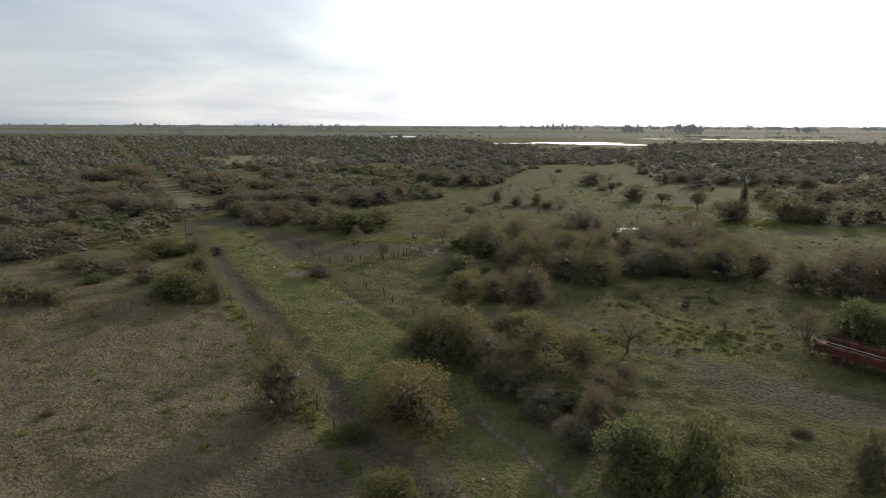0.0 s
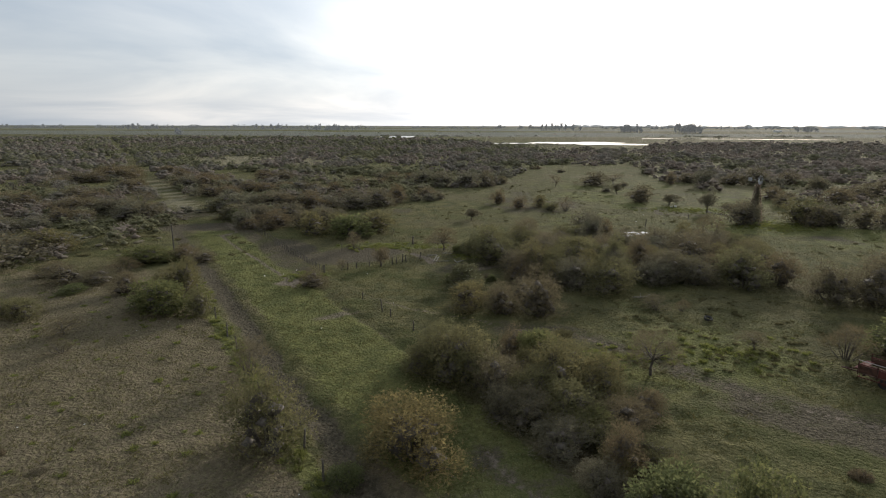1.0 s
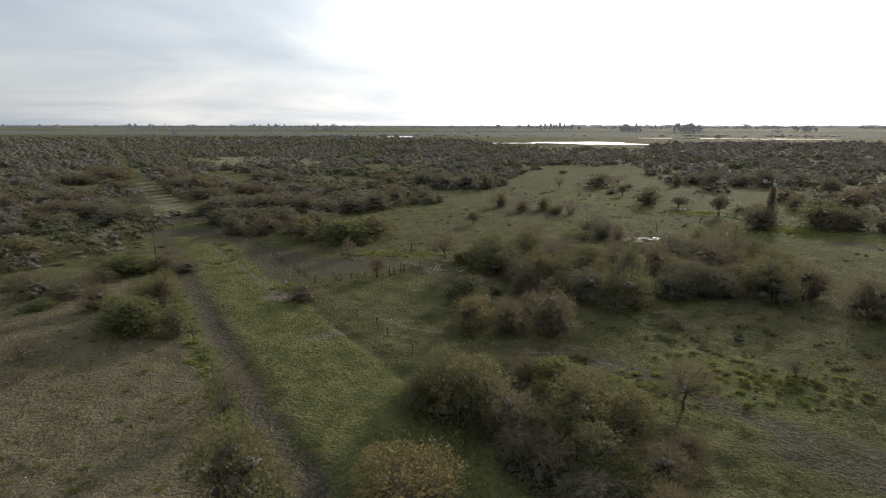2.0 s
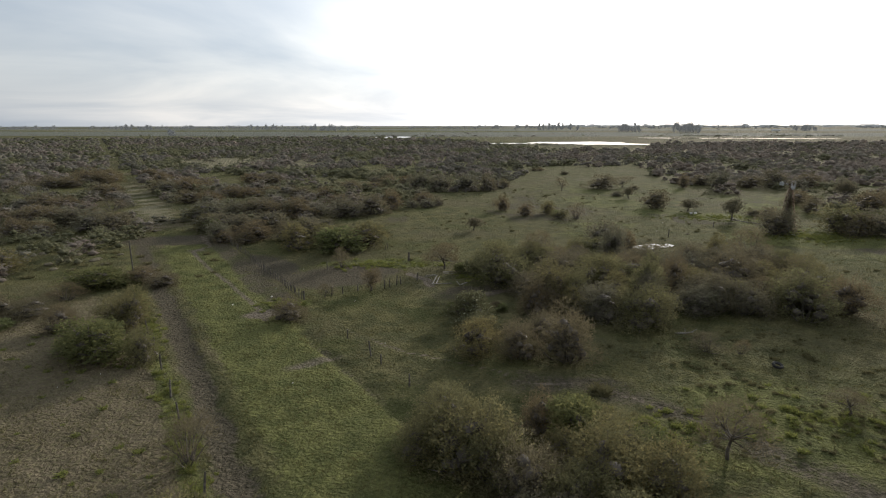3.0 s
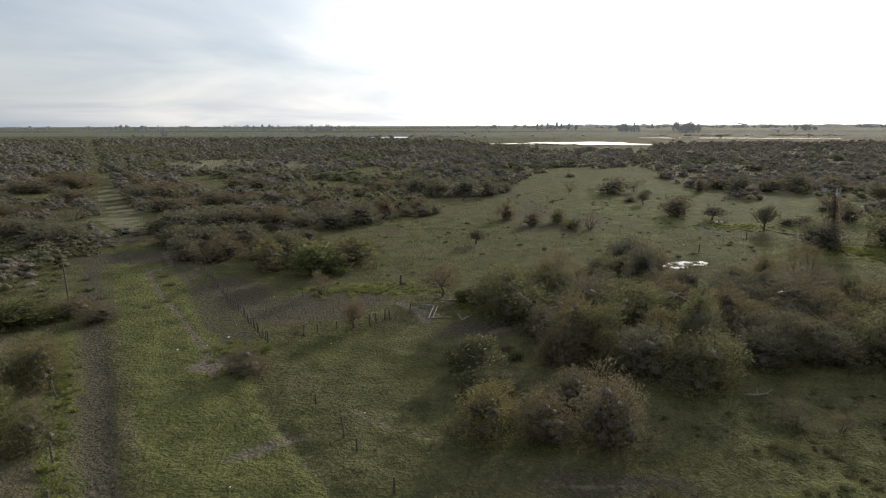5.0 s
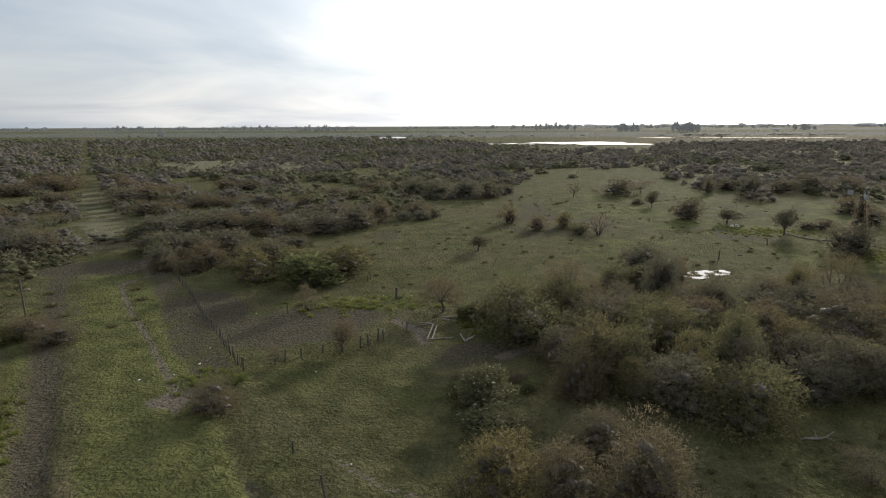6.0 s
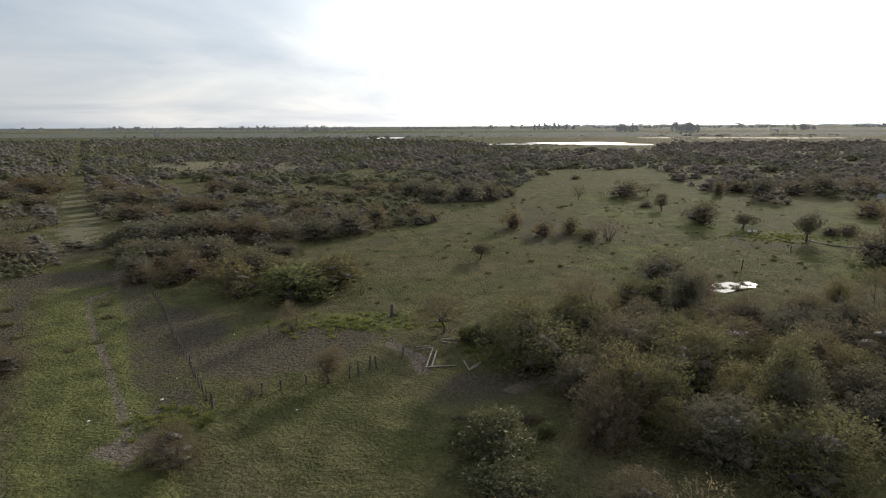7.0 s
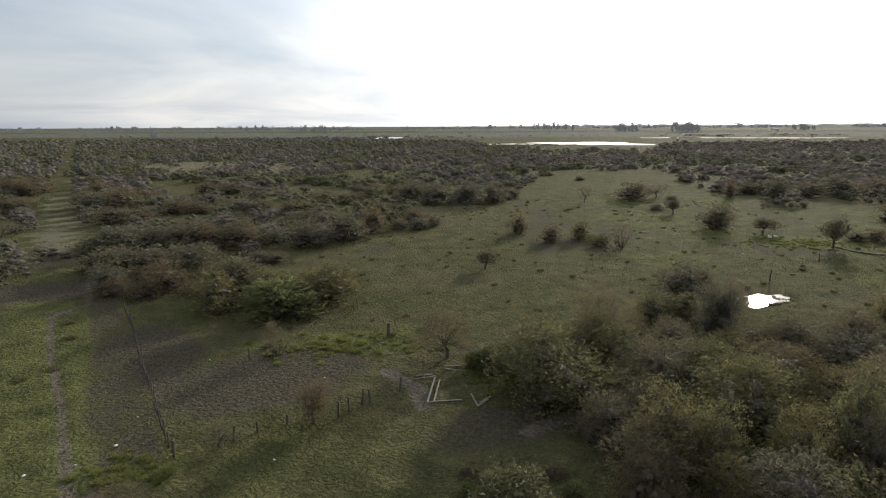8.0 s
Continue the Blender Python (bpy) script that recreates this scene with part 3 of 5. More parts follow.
def shrub_kind(key, seed, fine):
    more, size = (2.5, 0.72) if fine else (0.62, 1.4)
    r = random.Random(seed)
    if key == "bare":
        lobes = [(Vector((c.x, c.y, 0.22 + 0.76 * c.z)), rad * 0.9, 0.9) for c, rad, _ in make_lobes(r, 13, 0.0, 0.9)]
        t = make_stems(r, lobes, 0.017, r.random() < 0.6)
        tw = make_crown(r, lobes, int(230 * more), int(1300 * min(more, 1.5)), 0.036 * size, 0.020 * size, 0.18)
        return t.mesh("trunk", BARK), tw.mesh("crown", LEAF_GREY)
    if key == "dead":
        lobes = [(Vector((c.x, c.y, 0.25 + 0.73 * c.z)), rad * 0.9, 0.9) for c, rad, _ in make_lobes(r, 13, 0.0, 0.9)]
        return make_stems(r, lobes, 0.026, True).mesh("trunk", PALE_WOOD), make_crown(r, lobes, 0, 1600, 0.03, 0.02, 0.18).mesh("crown", PALE_WOOD)
    if key == "low":
        t, tw = Tris(), Tris()
        for _ in range(900):
            a = r.uniform(0, 6.28)
            d = 0.46 * math.sqrt(r.random())
            p = Vector((d * math.cos(a), d * math.sin(a), -0.03))
            h = (1 - 2.4 * d * d) * r.choice((0.3, 0.45, 0.6, 1.0)) * r.uniform(0.6, 1.0)
            tw.twig(p, p + Vector((r.uniform(-0.12, 0.12), r.uniform(-0.12, 0.12), h)), 0.022, r)
            if r.random() < 0.5:
                tw.leaf(p + Vector((0, 0, h * r.uniform(0.4, 1))), unit(r), 0.07, 0.04, r)
        for _ in range(7):
            t.limb(Vector((0, 0, -0.05)), Vector((r.uniform(-0.3, 0.3), r.uniform(-0.3, 0.3), r.uniform(0.4, 0.7))), 0.02, 0.006)
        return t.mesh("trunk", BARK), tw.mesh("crown", LEAF_RUST)
    if key == "flat":
        lobes = [(Vector((c.x * 1.02, c.y * 1.02, 0.38 + 0.60 * c.z)), rad * 0.95, 0.75) for c, rad, _ in make_lobes(r, 15, 0.0, 0.8)]
        return make_stems(r, lobes, 0.030, True).mesh("trunk", BARK), make_crown(r, lobes, int(2600 * more), 900, 0.040 * size, 0.028 * size, 0.28).mesh("crown", LEAF_DARK)
    if key == "round":
        lobes = [(Vector((c.x * 0.95, c.y * 0.95, 0.26 + 0.72 * c.z)), rad * 0.95, 0.95) for c, rad, _ in make_lobes(r, 15, 0.0, 0.9)]
        return make_stems(r, lobes, 0.032, True).mesh("trunk", BARK), make_crown(r, lobes, int(1500 * more), 1500, 0.036 * size, 0.022 * size, 0.2).mesh("crown", LEAF_GREY)
    spec = dict(
        grey=(17, 0.05, 2700, 1300, 0.038, 0.022, LEAF_GREY),
        olive=(17, 0.05, 3000, 900, 0.042, 0.027, LEAF_OLIVE),
        dark=(16, 0.03, 2900, 900, 0.042, 0.027, LEAF_DARK),
        green=(15, 0.03, 2600, 300, 0.060, 0.044, LEAF_GREEN),
        amber=(17, 0.05, 3200, 1000, 0.038, 0.024, LEAF_AMBER),
        pale=(13, 0.05, 2000, 400, 0.064, 0.050, LEAF_PALE),
    )[key]
    lobes = make_lobes(r, spec[0], spec[1], 0.9)
    return make_stems(r, lobes, 0.022, False, 0.52).mesh("trunk", BARK), make_crown(r, lobes, int(spec[2] * more), spec[3], spec[4] * size, spec[5] * size, spec[1] * 0.3).mesh("crown", spec[6])


SHRUB_LABEL = dict(
    grey="grey-brown thorny shrub with a twiggy crown", olive="olive-leaved shrub with sunlit yellowish tips", dark="dense dark thorn bush on the pasture",
    green="bright green leafy bush on the pasture", amber="rounded shrub with yellow-brown autumn leaves", pale="shrub with broad leaves, a few painted pale as glints",
    bare="leafless small tree with bare forking branches", low="low tussock of rust-brown dry stalks", flat="flat-topped thorn tree on a short trunk", dead="dead tree with bleached grey bare twigs", round="small twiggy tree with a round crown on a short trunk")
SHRUB_CAT = dict(bare="tree", dead="tree", round="tree", flat="tree", low="tussock")
SHRUB_NAME = dict(bare="bare_tree", dead="dead_tree", round="small_tree", flat="thorn_tree", low="dry_tussock")
GREY, OLIVE, DARK, GREEN, AMBER, PALE, BARE, LOW, FLAT, ROUND, DEAD = "grey", "olive", "dark", "green", "amber", "pale", "bare", "low", "flat", "round", "dead"
VARIANTS = dict(grey=5, olive=5, dark=4, green=3, amber=2, pale=2, bare=5, low=3, flat=3, round=3, dead=2)
kinds = {(k, fine): [shrub_kind(k, 100 * i + len(k) * 7 + 3, fine) for i in range(n)] for k, n in VARIANTS.items() for fine in (False, True)}
place_rng = random.Random(21)
first = {}
planted = []


def shrub(kind, x, y, wide, tall):
    """Plants one shrub or small tree: stems and crown are its parts."""
    i = place_rng.randrange(VARIANTS[kind])
    m = Matrix.Translation((x, y, ground_z(x, y) - 0.05)) @ Matrix.Rotation(place_rng.uniform(0, 6.28), 4, "Z")
    size = Matrix.Diagonal((wide * 1.08, wide * 1.08, tall * 1.04, 1))
    planted.append((x, y, wide))
    fine = y < 112 and abs(x) < 52
    got = first.get((kind, fine, i))
    if got:
        return copy_thing(got, m @ size @ Matrix.Diagonal((*[1 / s for s in got.scale], 1)))
    ob = new(SHRUB_NAME.get(kind, "shrub"))
    ob.matrix_basis = m @ size
    cat = SHRUB_CAT.get(kind, "shrub")
    tagged(ob, SHRUB_LABEL[kind], cat, cat + "s of the pasture")
    for me in kinds[kind, fine][i]:
        p = new(me.name.split(".")[0], me)
        p.parent = ob
    first[kind, fine, i] = ob
    return ob


shrub(BARE, -44.7, 53.6, 4.9, 3.1)
shrub(BARE, -38.3, 58.2, 2.8, 1.6)
shrub(OLIVE, -12.8, 42.7, 5.7, 5.1)
shrub(BARE, -18.5, 54.3, 4.3, 3.9)
shrub(AMBER, -2.7, 42.0, 7.7, 4.8)
shrub(GREEN, -6.8, 39.1, 2.4, 1.7)
shrub(GREEN, -3.2, 32.2, 3.5, 1.9)
shrub(OLIVE, -0.3, 54.4, 6.6, 5.2)
shrub(OLIVE, -2.0, 59.7, 5.2, 2.9)
shrub(GREY, 3.2, 50.8, 4.9, 4.2)
shrub(OLIVE, 1.3, 52.7, 4.6, 4.1)
shrub(OLIVE, 7.1, 51.1, 5.4, 4.8)
shrub(OLIVE, 10.9, 51.2, 4.9, 4.3)
shrub(GREY, 13.8, 48.5, 3.3, 2.5)
shrub(BARE, 16.7, 56.1, 5.4, 4.6)
shrub(GREY, 10.4, 41.2, 3.2, 3.6)
shrub(DARK, 7.0, 43.2, 4.2, 2.5)
shrub(DARK, 8.8, 38.8, 2.7, 2.5)
shrub(GREEN, 11.6, 35.5, 4.5, 4.2)
shrub(GREEN, 14.8, 33.6, 4.3, 5.2)
shrub(OLIVE, 26.1, 35.5, 3.1, 4.0)
shrub(BARE, 35.8, 60.2, 4.0, 3.8)
shrub(GREEN, 41.5, 60.9, 5.8, 4.1)
shrub(GREEN, 45.3, 62.2, 5.3, 3.1)
shrub(GREY, 46.4, 79.0, 7.1, 5.5)
shrub(GREY, 50.6, 77.5, 8.4, 6.1)
shrub(GREY, 55.8, 78.3, 7.4, 6.3)
shrub(DARK, 58.6, 85.4, 8.0, 4.9)
shrub(BARE, 28.4, 62.3, 3.6, 2.0)
shrub(BARE, 22.9, 74.6, 4.3, 1.9)
shrub(LOW, 25.2, 41.3, 1.4, 0.7)
shrub(LOW, -30.4, 41.0, 1.0, 0.7)
shrub(LOW, -26.4, 39.3, 1.2, 0.4)
shrub(BARE, -41.5, 63.0, 3.8, 1.7)
shrub(OLIVE, -53.4, 67.7, 4.7, 3.1)
shrub(OLIVE, -49.6, 67.8, 4.7, 2.8)
shrub(DARK, -71.7, 90.6, 10.7, 5.2)
shrub(GREY, -59.5, 85.5, 5.1, 2.0)
shrub(GREY, -54.8, 82.8, 5.7, 2.9)
shrub(GREY, -50.6, 82.7, 5.7, 2.2)
shrub(GREEN, -50.9, 77.8, 3.9, 1.2)
shrub(GREY, -72.3, 99.4, 7.8, 3.5)
shrub(OLIVE, -71.1, 102.2, 9.0, 4.1)
shrub(GREY, -81.1, 101.4, 4.5, 3.1)
shrub(GREY, -77.5, 101.0, 4.5, 2.8)
shrub(GREEN, -50.0, 94.3, 7.4, 2.8)
shrub(GREY, -45.6, 97.5, 4.9, 2.2)
shrub(GREY, -41.9, 95.9, 4.9, 1.8)
shrub(GREEN, -37.5, 73.7, 5.8, 2.1)
shrub(OLIVE, -38.5, 80.5, 5.5, 2.7)
shrub(BARE, -50.2, 88.0, 5.2, 2.2)
shrub(GREY, -103.0, 122.8, 5.5, 3.1)
shrub(GREY, -98.7, 123.3, 5.5, 2.8)
shrub(DARK, -92.5, 119.5, 6.1, 2.9)
shrub(DARK, -88.0, 120.4, 6.1, 2.9)
shrub(GREY, -90.1, 130.3, 6.6, 3.5)
shrub(GREY, -84.4, 130.1, 6.6, 3.1)
shrub(GREY, -123.0, 155.3, 7.9, 3.5)
shrub(GREY, -116.8, 155.1, 7.9, 3.9)
shrub(BARE, -129.3, 184.3, 10.7, 5.1)
shrub(GREY, -91.4, 142.7, 7.2, 3.8)
shrub(GREY, -86.1, 143.0, 7.2, 2.8)
shrub(DARK, -76.6, 133.9, 9.1, 4.4)
shrub(GREY, -103.8, 145.0, 6.4, 2.7)
shrub(GREY, -98.9, 144.7, 6.4, 3.6)
shrub(GREEN, -34.9, 70.8, 6.8, 3.9)
shrub(OLIVE, -30.0, 69.9, 3.6, 3.6)
shrub(OLIVE, -36.6, 79.4, 4.0, 4.5)
shrub(GREY, -43.7, 77.8, 4.2, 2.8)
shrub(PALE, -0.1, 83.7, 4.8, 3.2)
shrub(AMBER, 0.5, 73.2, 5.5, 3.9)
shrub(PALE, 1.0, 79.6, 4.7, 1.9)
shrub(GREY, 4.7, 72.3, 4.5, 3.7)
shrub(GREY, 8.9, 71.8, 5.7, 5.5)
shrub(GREY, 7.7, 77.2, 4.5, 2.9)
shrub(OLIVE, 18.6, 81.2, 7.1, 4.7)
shrub(DARK, 14.9, 83.7, 6.1, 4.3)
shrub(GREY, 8.2, 87.5, 6.5, 4.3)
shrub(DARK, 26.2, 85.8, 5.7, 3.7)
shrub(DARK, 32.1, 86.3, 5.7, 4.2)
shrub(BARE, 35.4, 90.4, 4.9, 3.5)
shrub(OLIVE, 37.5, 84.4, 7.1, 5.2)
shrub(GREY, 42.8, 86.6, 6.2, 4.2)
shrub(OLIVE, 43.4, 93.8, 7.0, 4.3)
shrub(OLIVE, 4.7, 97.8, 9.2, 5.7)
shrub(DARK, 12.7, 99.7, 7.0, 4.5)
shrub(OLIVE, 16.5, 93.5, 7.7, 5.3)
shrub(GREY, 16.1, 102.1, 6.5, 3.4)
shrub(GREY, 22.8, 100.1, 7.7, 4.0)
shrub(OLIVE, 24.4, 96.7, 5.7, 2.8)
shrub(OLIVE, 28.0, 97.7, 5.7, 3.0)
shrub(GREY, 34.2, 97.3, 9.3, 5.2)
shrub(DARK, 31.7, 102.7, 7.9, 3.7)
shrub(GREY, 41.1, 102.8, 7.2, 3.4)
shrub(OLIVE, 39.4, 93.5, 5.7, 3.6)
shrub(DARK, 22.8, 111.8, 4.5, 6.4)
shrub(GREY, 26.0, 117.2, 3.8, 4.6)
shrub(BARE, 10.8, 107.8, 5.9, 5.6)
shrub(BARE, -3.8, 105.6, 6.5, 4.2)
shrub(BARE, 43.2, 110.6, 7.1, 6.2)
shrub(OLIVE, -19.2, 122.8, 8.9, 4.6)
shrub(OLIVE, -24.7, 123.6, 7.6, 3.8)
shrub(BARE, -19.3, 106.3, 3.0, 3.4)
shrub(ROUND, -13.0, 94.0, 3.3, 3.1)
shrub(BARE, 25.5, 73.8, 1.8, 1.7)
shrub(DARK, 60.8, 135.8, 8.6, 5.6)
shrub(GREY, 83.6, 164.9, 6.4, 3.5)
shrub(OLIVE, 74.8, 138.8, 9.3, 5.6)
shrub(FLAT, 104.9, 187.0, 5.6, 5.6)
shrub(GREY, 100.5, 169.9, 9.2, 4.7)
shrub(FLAT, 59.3, 152.8, 4.8, 5.1)
shrub(DARK, -53.2, 137.9, 8.5, 3.5)
shrub(DARK, -50.0, 136.3, 8.5, 4.2)
shrub(OLIVE, -62.3, 151.5, 8.1, 2.9)
shrub(OLIVE, -62.4, 151.8, 8.1, 3.1)
shrub(DARK, -47.3, 136.2, 7.7, 3.4)
shrub(DARK, -41.2, 136.0, 7.7, 4.3)
shrub(GREY, -45.7, 152.8, 8.0, 3.9)
shrub(GREY, -39.0, 152.4, 8.0, 4.9)
shrub(GREY, -40.5, 126.7, 7.0, 3.9)
shrub(GREY, -34.7, 127.4, 7.0, 3.4)
shrub(OLIVE, -32.5, 128.4, 5.9, 3.8)
shrub(OLIVE, -28.7, 129.4, 5.9, 2.8)
shrub(GREY, -45.3, 124.2, 4.4, 2.3)
shrub(GREY, -41.4, 123.6, 4.4, 2.2)
shrub(GREY, -79.3, 139.6, 6.5, 3.9)
shrub(GREY, -73.8, 138.1, 6.5, 3.5)
shrub(DARK, -87.6, 142.1, 7.5, 3.6)
shrub(DARK, -81.4, 142.2, 7.5, 4.0)
shrub(DARK, -71.8, 133.0, 8.5, 4.8)
shrub(GREY, -95.9, 143.9, 6.9, 4.1)
shrub(GREY, -90.1, 143.7, 6.9, 3.1)
shrub(BARE, -90.1, 162.3, 8.1, 4.0)
shrub(GREY, -111.2, 167.4, 8.3, 3.8)
shrub(GREY, -104.8, 167.0, 8.3, 3.2)
shrub(BARE, -145.2, 206.3, 9.1, 5.9)
shrub(GREY, -144.4, 215.0, 9.8, 4.2)
shrub(GREY, -137.2, 215.2, 9.8, 4.7)
shrub(GREY, -144.4, 234.5, 12.1, 5.4)
shrub(GREY, -134.6, 233.7, 12.1, 4.8)
shrub(GREY, -97.3, 201.5, 10.1, 4.7)
shrub(GREY, -89.7, 202.2, 10.1, 4.7)
shrub(GREY, -77.4, 177.8, 7.7, 3.8)
shrub(GREY, -71.7, 177.9, 7.7, 3.8)
shrub(OLIVE, 4.5, 104.0, 5.7, 5.0)
shrub(OLIVE, 8.3, 104.6, 5.3, 4.7)
shrub(BARE, 11.4, 115.2, 5.8, 4.5)
shrub(BARE, 24.0, 131.2, 2.2, 2.6)
shrub(BARE, 4.0, 109.5, 2.1, 2.8)
shrub(PALE, 0.3, 103.2, 3.3, 2.3)
shrub(BARE, -5.5, 114.0, 3.2, 2.2)
shrub(DARK, 24.2, 123.3, 7.0, 4.8)
shrub(GREY, 26.6, 124.6, 3.0, 3.6)
shrub(OLIVE, 10.5, 97.8, 5.0, 3.0)
shrub(GREY, 13.4, 111.8, 4.9, 2.6)
shrub(OLIVE, 17.7, 116.8, 4.6, 2.5)
shrub(OLIVE, 21.3, 117.0, 4.6, 2.8)
shrub(OLIVE, 16.5, 100.1, 6.1, 4.4)
shrub(GREY, 23.6, 106.6, 5.9, 3.4)
shrub(OLIVE, 10.0, 88.9, 5.0, 5.4)
shrub(OLIVE, 12.7, 88.2, 4.2, 4.6)
shrub(OLIVE, 19.6, 97.3, 5.7, 3.9)
shrub(OLIVE, 17.2, 87.7, 4.2, 4.4)
shrub(OLIVE, 20.7, 88.9, 4.6, 6.1)
shrub(GREY, 26.8, 94.8, 4.6, 4.9)
shrub(DARK, 27.2, 106.6, 5.9, 4.2)
shrub(GREY, 33.1, 108.1, 6.5, 4.5)
shrub(GREY, 7.6, 84.6, 3.5, 4.2)
shrub(OLIVE, 12.0, 84.6, 3.2, 3.3)
shrub(GREEN, -22.0, 116.4, 7.2, 4.8)
shrub(OLIVE, -19.1, 127.2, 6.7, 4.0)
shrub(DARK, -30.3, 126.9, 6.4, 4.7)
shrub(OLIVE, -29.9, 118.2, 6.2, 4.2)
shrub(GREY, -41.5, 134.1, 4.6, 2.2)
shrub(GREY, -38.2, 134.6, 4.6, 2.2)
shrub(DARK, -33.7, 142.0, 4.4, 1.8)
shrub(DARK, -30.7, 142.0, 4.4, 1.7)
shrub(FLAT, 1.1, 138.6, 3.6, 2.7)
shrub(BARE, 6.4, 167.3, 2.0, 3.3)
shrub(GREY, 8.5, 166.0, 3.8, 3.9)
shrub(GREY, 13.5, 158.2, 4.6, 3.2)
shrub(OLIVE, 19.0, 160.7, 4.2, 3.4)
shrub(GREEN, 20.8, 158.6, 2.0, 1.3)
shrub(BARE, 30.3, 210.0, 4.7, 4.6)
shrub(DARK, -14.5, 170.4, 4.3, 2.0)
shrub(DARK, -10.7, 170.6, 4.3, 2.4)
shrub(GREY, -12.1, 177.4, 6.5, 3.3)
shrub(DARK, -8.0, 174.0, 3.5, 2.1)
shrub(GREY, -19.3, 166.4, 5.6, 5.5)
shrub(DARK, -29.1, 154.4, 9.2, 4.9)
shrub(DARK, -23.5, 158.9, 8.1, 5.1)
shrub(DARK, -15.7, 213.9, 9.5, 6.1)
shrub(DARK, -9.4, 211.5, 9.0, 5.7)
shrub(DARK, -0.3, 211.5, 9.6, 5.7)
shrub(DARK, 6.0, 208.7, 7.3, 5.3)
shrub(GREY, 12.3, 219.6, 4.4, 3.2)
shrub(GREY, 30.1, 290.4, 3.8, 1.3)
shrub(GREY, 33.3, 291.0, 3.8, 1.6)
shrub(DARK, 41.2, 271.5, 4.1, 1.6)
shrub(GREY, 44.2, 217.0, 10.6, 5.4)
shrub(BARE, 52.1, 219.8, 7.7, 4.4)
shrub(GREY, 54.7, 214.1, 3.9, 1.5)
shrub(DARK, 44.4, 196.5, 3.7, 1.6)
shrub(FLAT, 46.3, 190.3, 3.6, 3.4)
shrub(GREY, 48.0, 171.6, 7.6, 5.0)
shrub(BARE, 50.4, 172.4, 4.4, 4.0)
shrub(FLAT, 54.7, 166.3, 5.0, 2.9)
shrub(GREY, 67.3, 159.1, 3.9, 1.8)
shrub(GREY, 70.3, 159.3, 4.9, 2.4)
shrub(BARE, 24.8, 153.8, 5.6, 4.0)
shrub(OLIVE, 21.1, 154.3, 3.8, 2.2)
shrub(GREY, 73.0, 221.2, 4.0, 5.0)
shrub(GREY, 81.9, 228.4, 7.4, 3.8)
shrub(DARK, 83.0, 215.9, 8.3, 6.5)
shrub(GREY, 95.3, 222.0, 9.2, 4.4)
shrub(DARK, 105.0, 222.5, 12.2, 5.5)
shrub(GREY, 115.5, 224.2, 9.3, 4.8)
shrub(DARK, -60.2, 149.7, 10.3, 4.7)
shrub(OLIVE, -54.4, 137.5, 5.0, 3.3)
shrub(DARK, -47.0, 126.2, 5.0, 4.0)
shrub(GREEN, -51.5, 134.4, 4.8, 3.2)
shrub(GREY, -45.9, 131.5, 4.6, 2.3)
shrub(DARK, -49.5, 154.5, 10.7, 4.9)
shrub(DARK, -42.1, 155.2, 7.0, 4.0)
shrub(DARK, -36.8, 155.6, 7.0, 3.3)
shrub(DARK, -60.9, 154.2, 6.4, 3.1)
shrub(DARK, -55.7, 153.0, 6.4, 3.5)
shrub(DARK, -92.8, 196.3, 8.5, 4.2)
shrub(GREY, -131.2, 257.1, 7.9, 3.1)
shrub(GREY, -132.1, 257.2, 7.9, 3.5)
shrub(GREY, -112.1, 193.4, 7.2, 4.2)
shrub(GREY, -107.3, 191.3, 7.2, 3.8)
shrub(GREY, -133.1, 225.4, 8.9, 5.0)
shrub(GREY, -132.0, 225.0, 8.9, 5.0)
shrub(GREY, -109.5, 224.3, 8.5, 5.0)
shrub(GREY, -71.4, 192.0, 7.9, 3.2)
shrub(GREY, -65.7, 192.4, 7.9, 3.2)
shrub(GREY, -60.6, 198.1, 8.1, 2.7)
shrub(GREY, -54.3, 197.3, 8.1, 2.7)
shrub(GREY, -49.8, 192.8, 7.8, 3.2)
shrub(GREY, -43.1, 192.2, 7.8, 3.2)
shrub(GREY, -38.9, 212.6, 8.9, 3.0)
shrub(GREY, -32.3, 212.0, 8.9, 2.8)
shrub(GREY, -27.6, 225.4, 7.4, 3.6)
shrub(GREY, -21.9, 223.9, 7.4, 4.0)
shrub(GREY, -35.4, 176.3, 6.1, 3.1)
shrub(GREY, -30.8, 177.6, 6.1, 2.6)
shrub(DARK, -33.4, 231.9, 6.6, 3.2)
shrub(DARK, -28.4, 231.9, 6.6, 3.2)
shrub(GREY, -95.2, 213.5, 8.1, 4.1)
shrub(GREY, -88.8, 212.0, 8.1, 3.7)
shrub(GREY, -79.8, 231.9, 9.0, 3.7)
shrub(GREY, -72.5, 231.6, 9.0, 3.7)
shrub(GREY, -20.6, 82.6, 4.6, 2.6)
shrub(BARE, -18.3, 90.8, 2.7, 1.8)
shrub(OLIVE, -1.2, 56.5, 4.8, 4.3)
shrub(OLIVE, -3.5, 55.3, 3.6, 3.2)
shrub(GREY, 4.6, 58.7, 3.1, 3.3)
shrub(GREEN, 7.3, 57.5, 4.9, 3.6)
shrub(OLIVE, 5.7, 54.8, 2.9, 2.9)
shrub(OLIVE, 9.6, 54.5, 4.7, 3.6)
shrub(GREY, 74.8, 134.8, 7.0, 4.8)
shrub(DARK, 79.3, 136.1, 9.2, 5.2)
shrub(GREY, 84.3, 132.9, 6.5, 4.7)
shrub(GREY, 91.6, 135.1, 7.9, 4.8)
shrub(FLAT, 107.4, 189.8, 6.1, 6.0)
shrub(GREY, 107.8, 181.8, 7.9, 3.3)
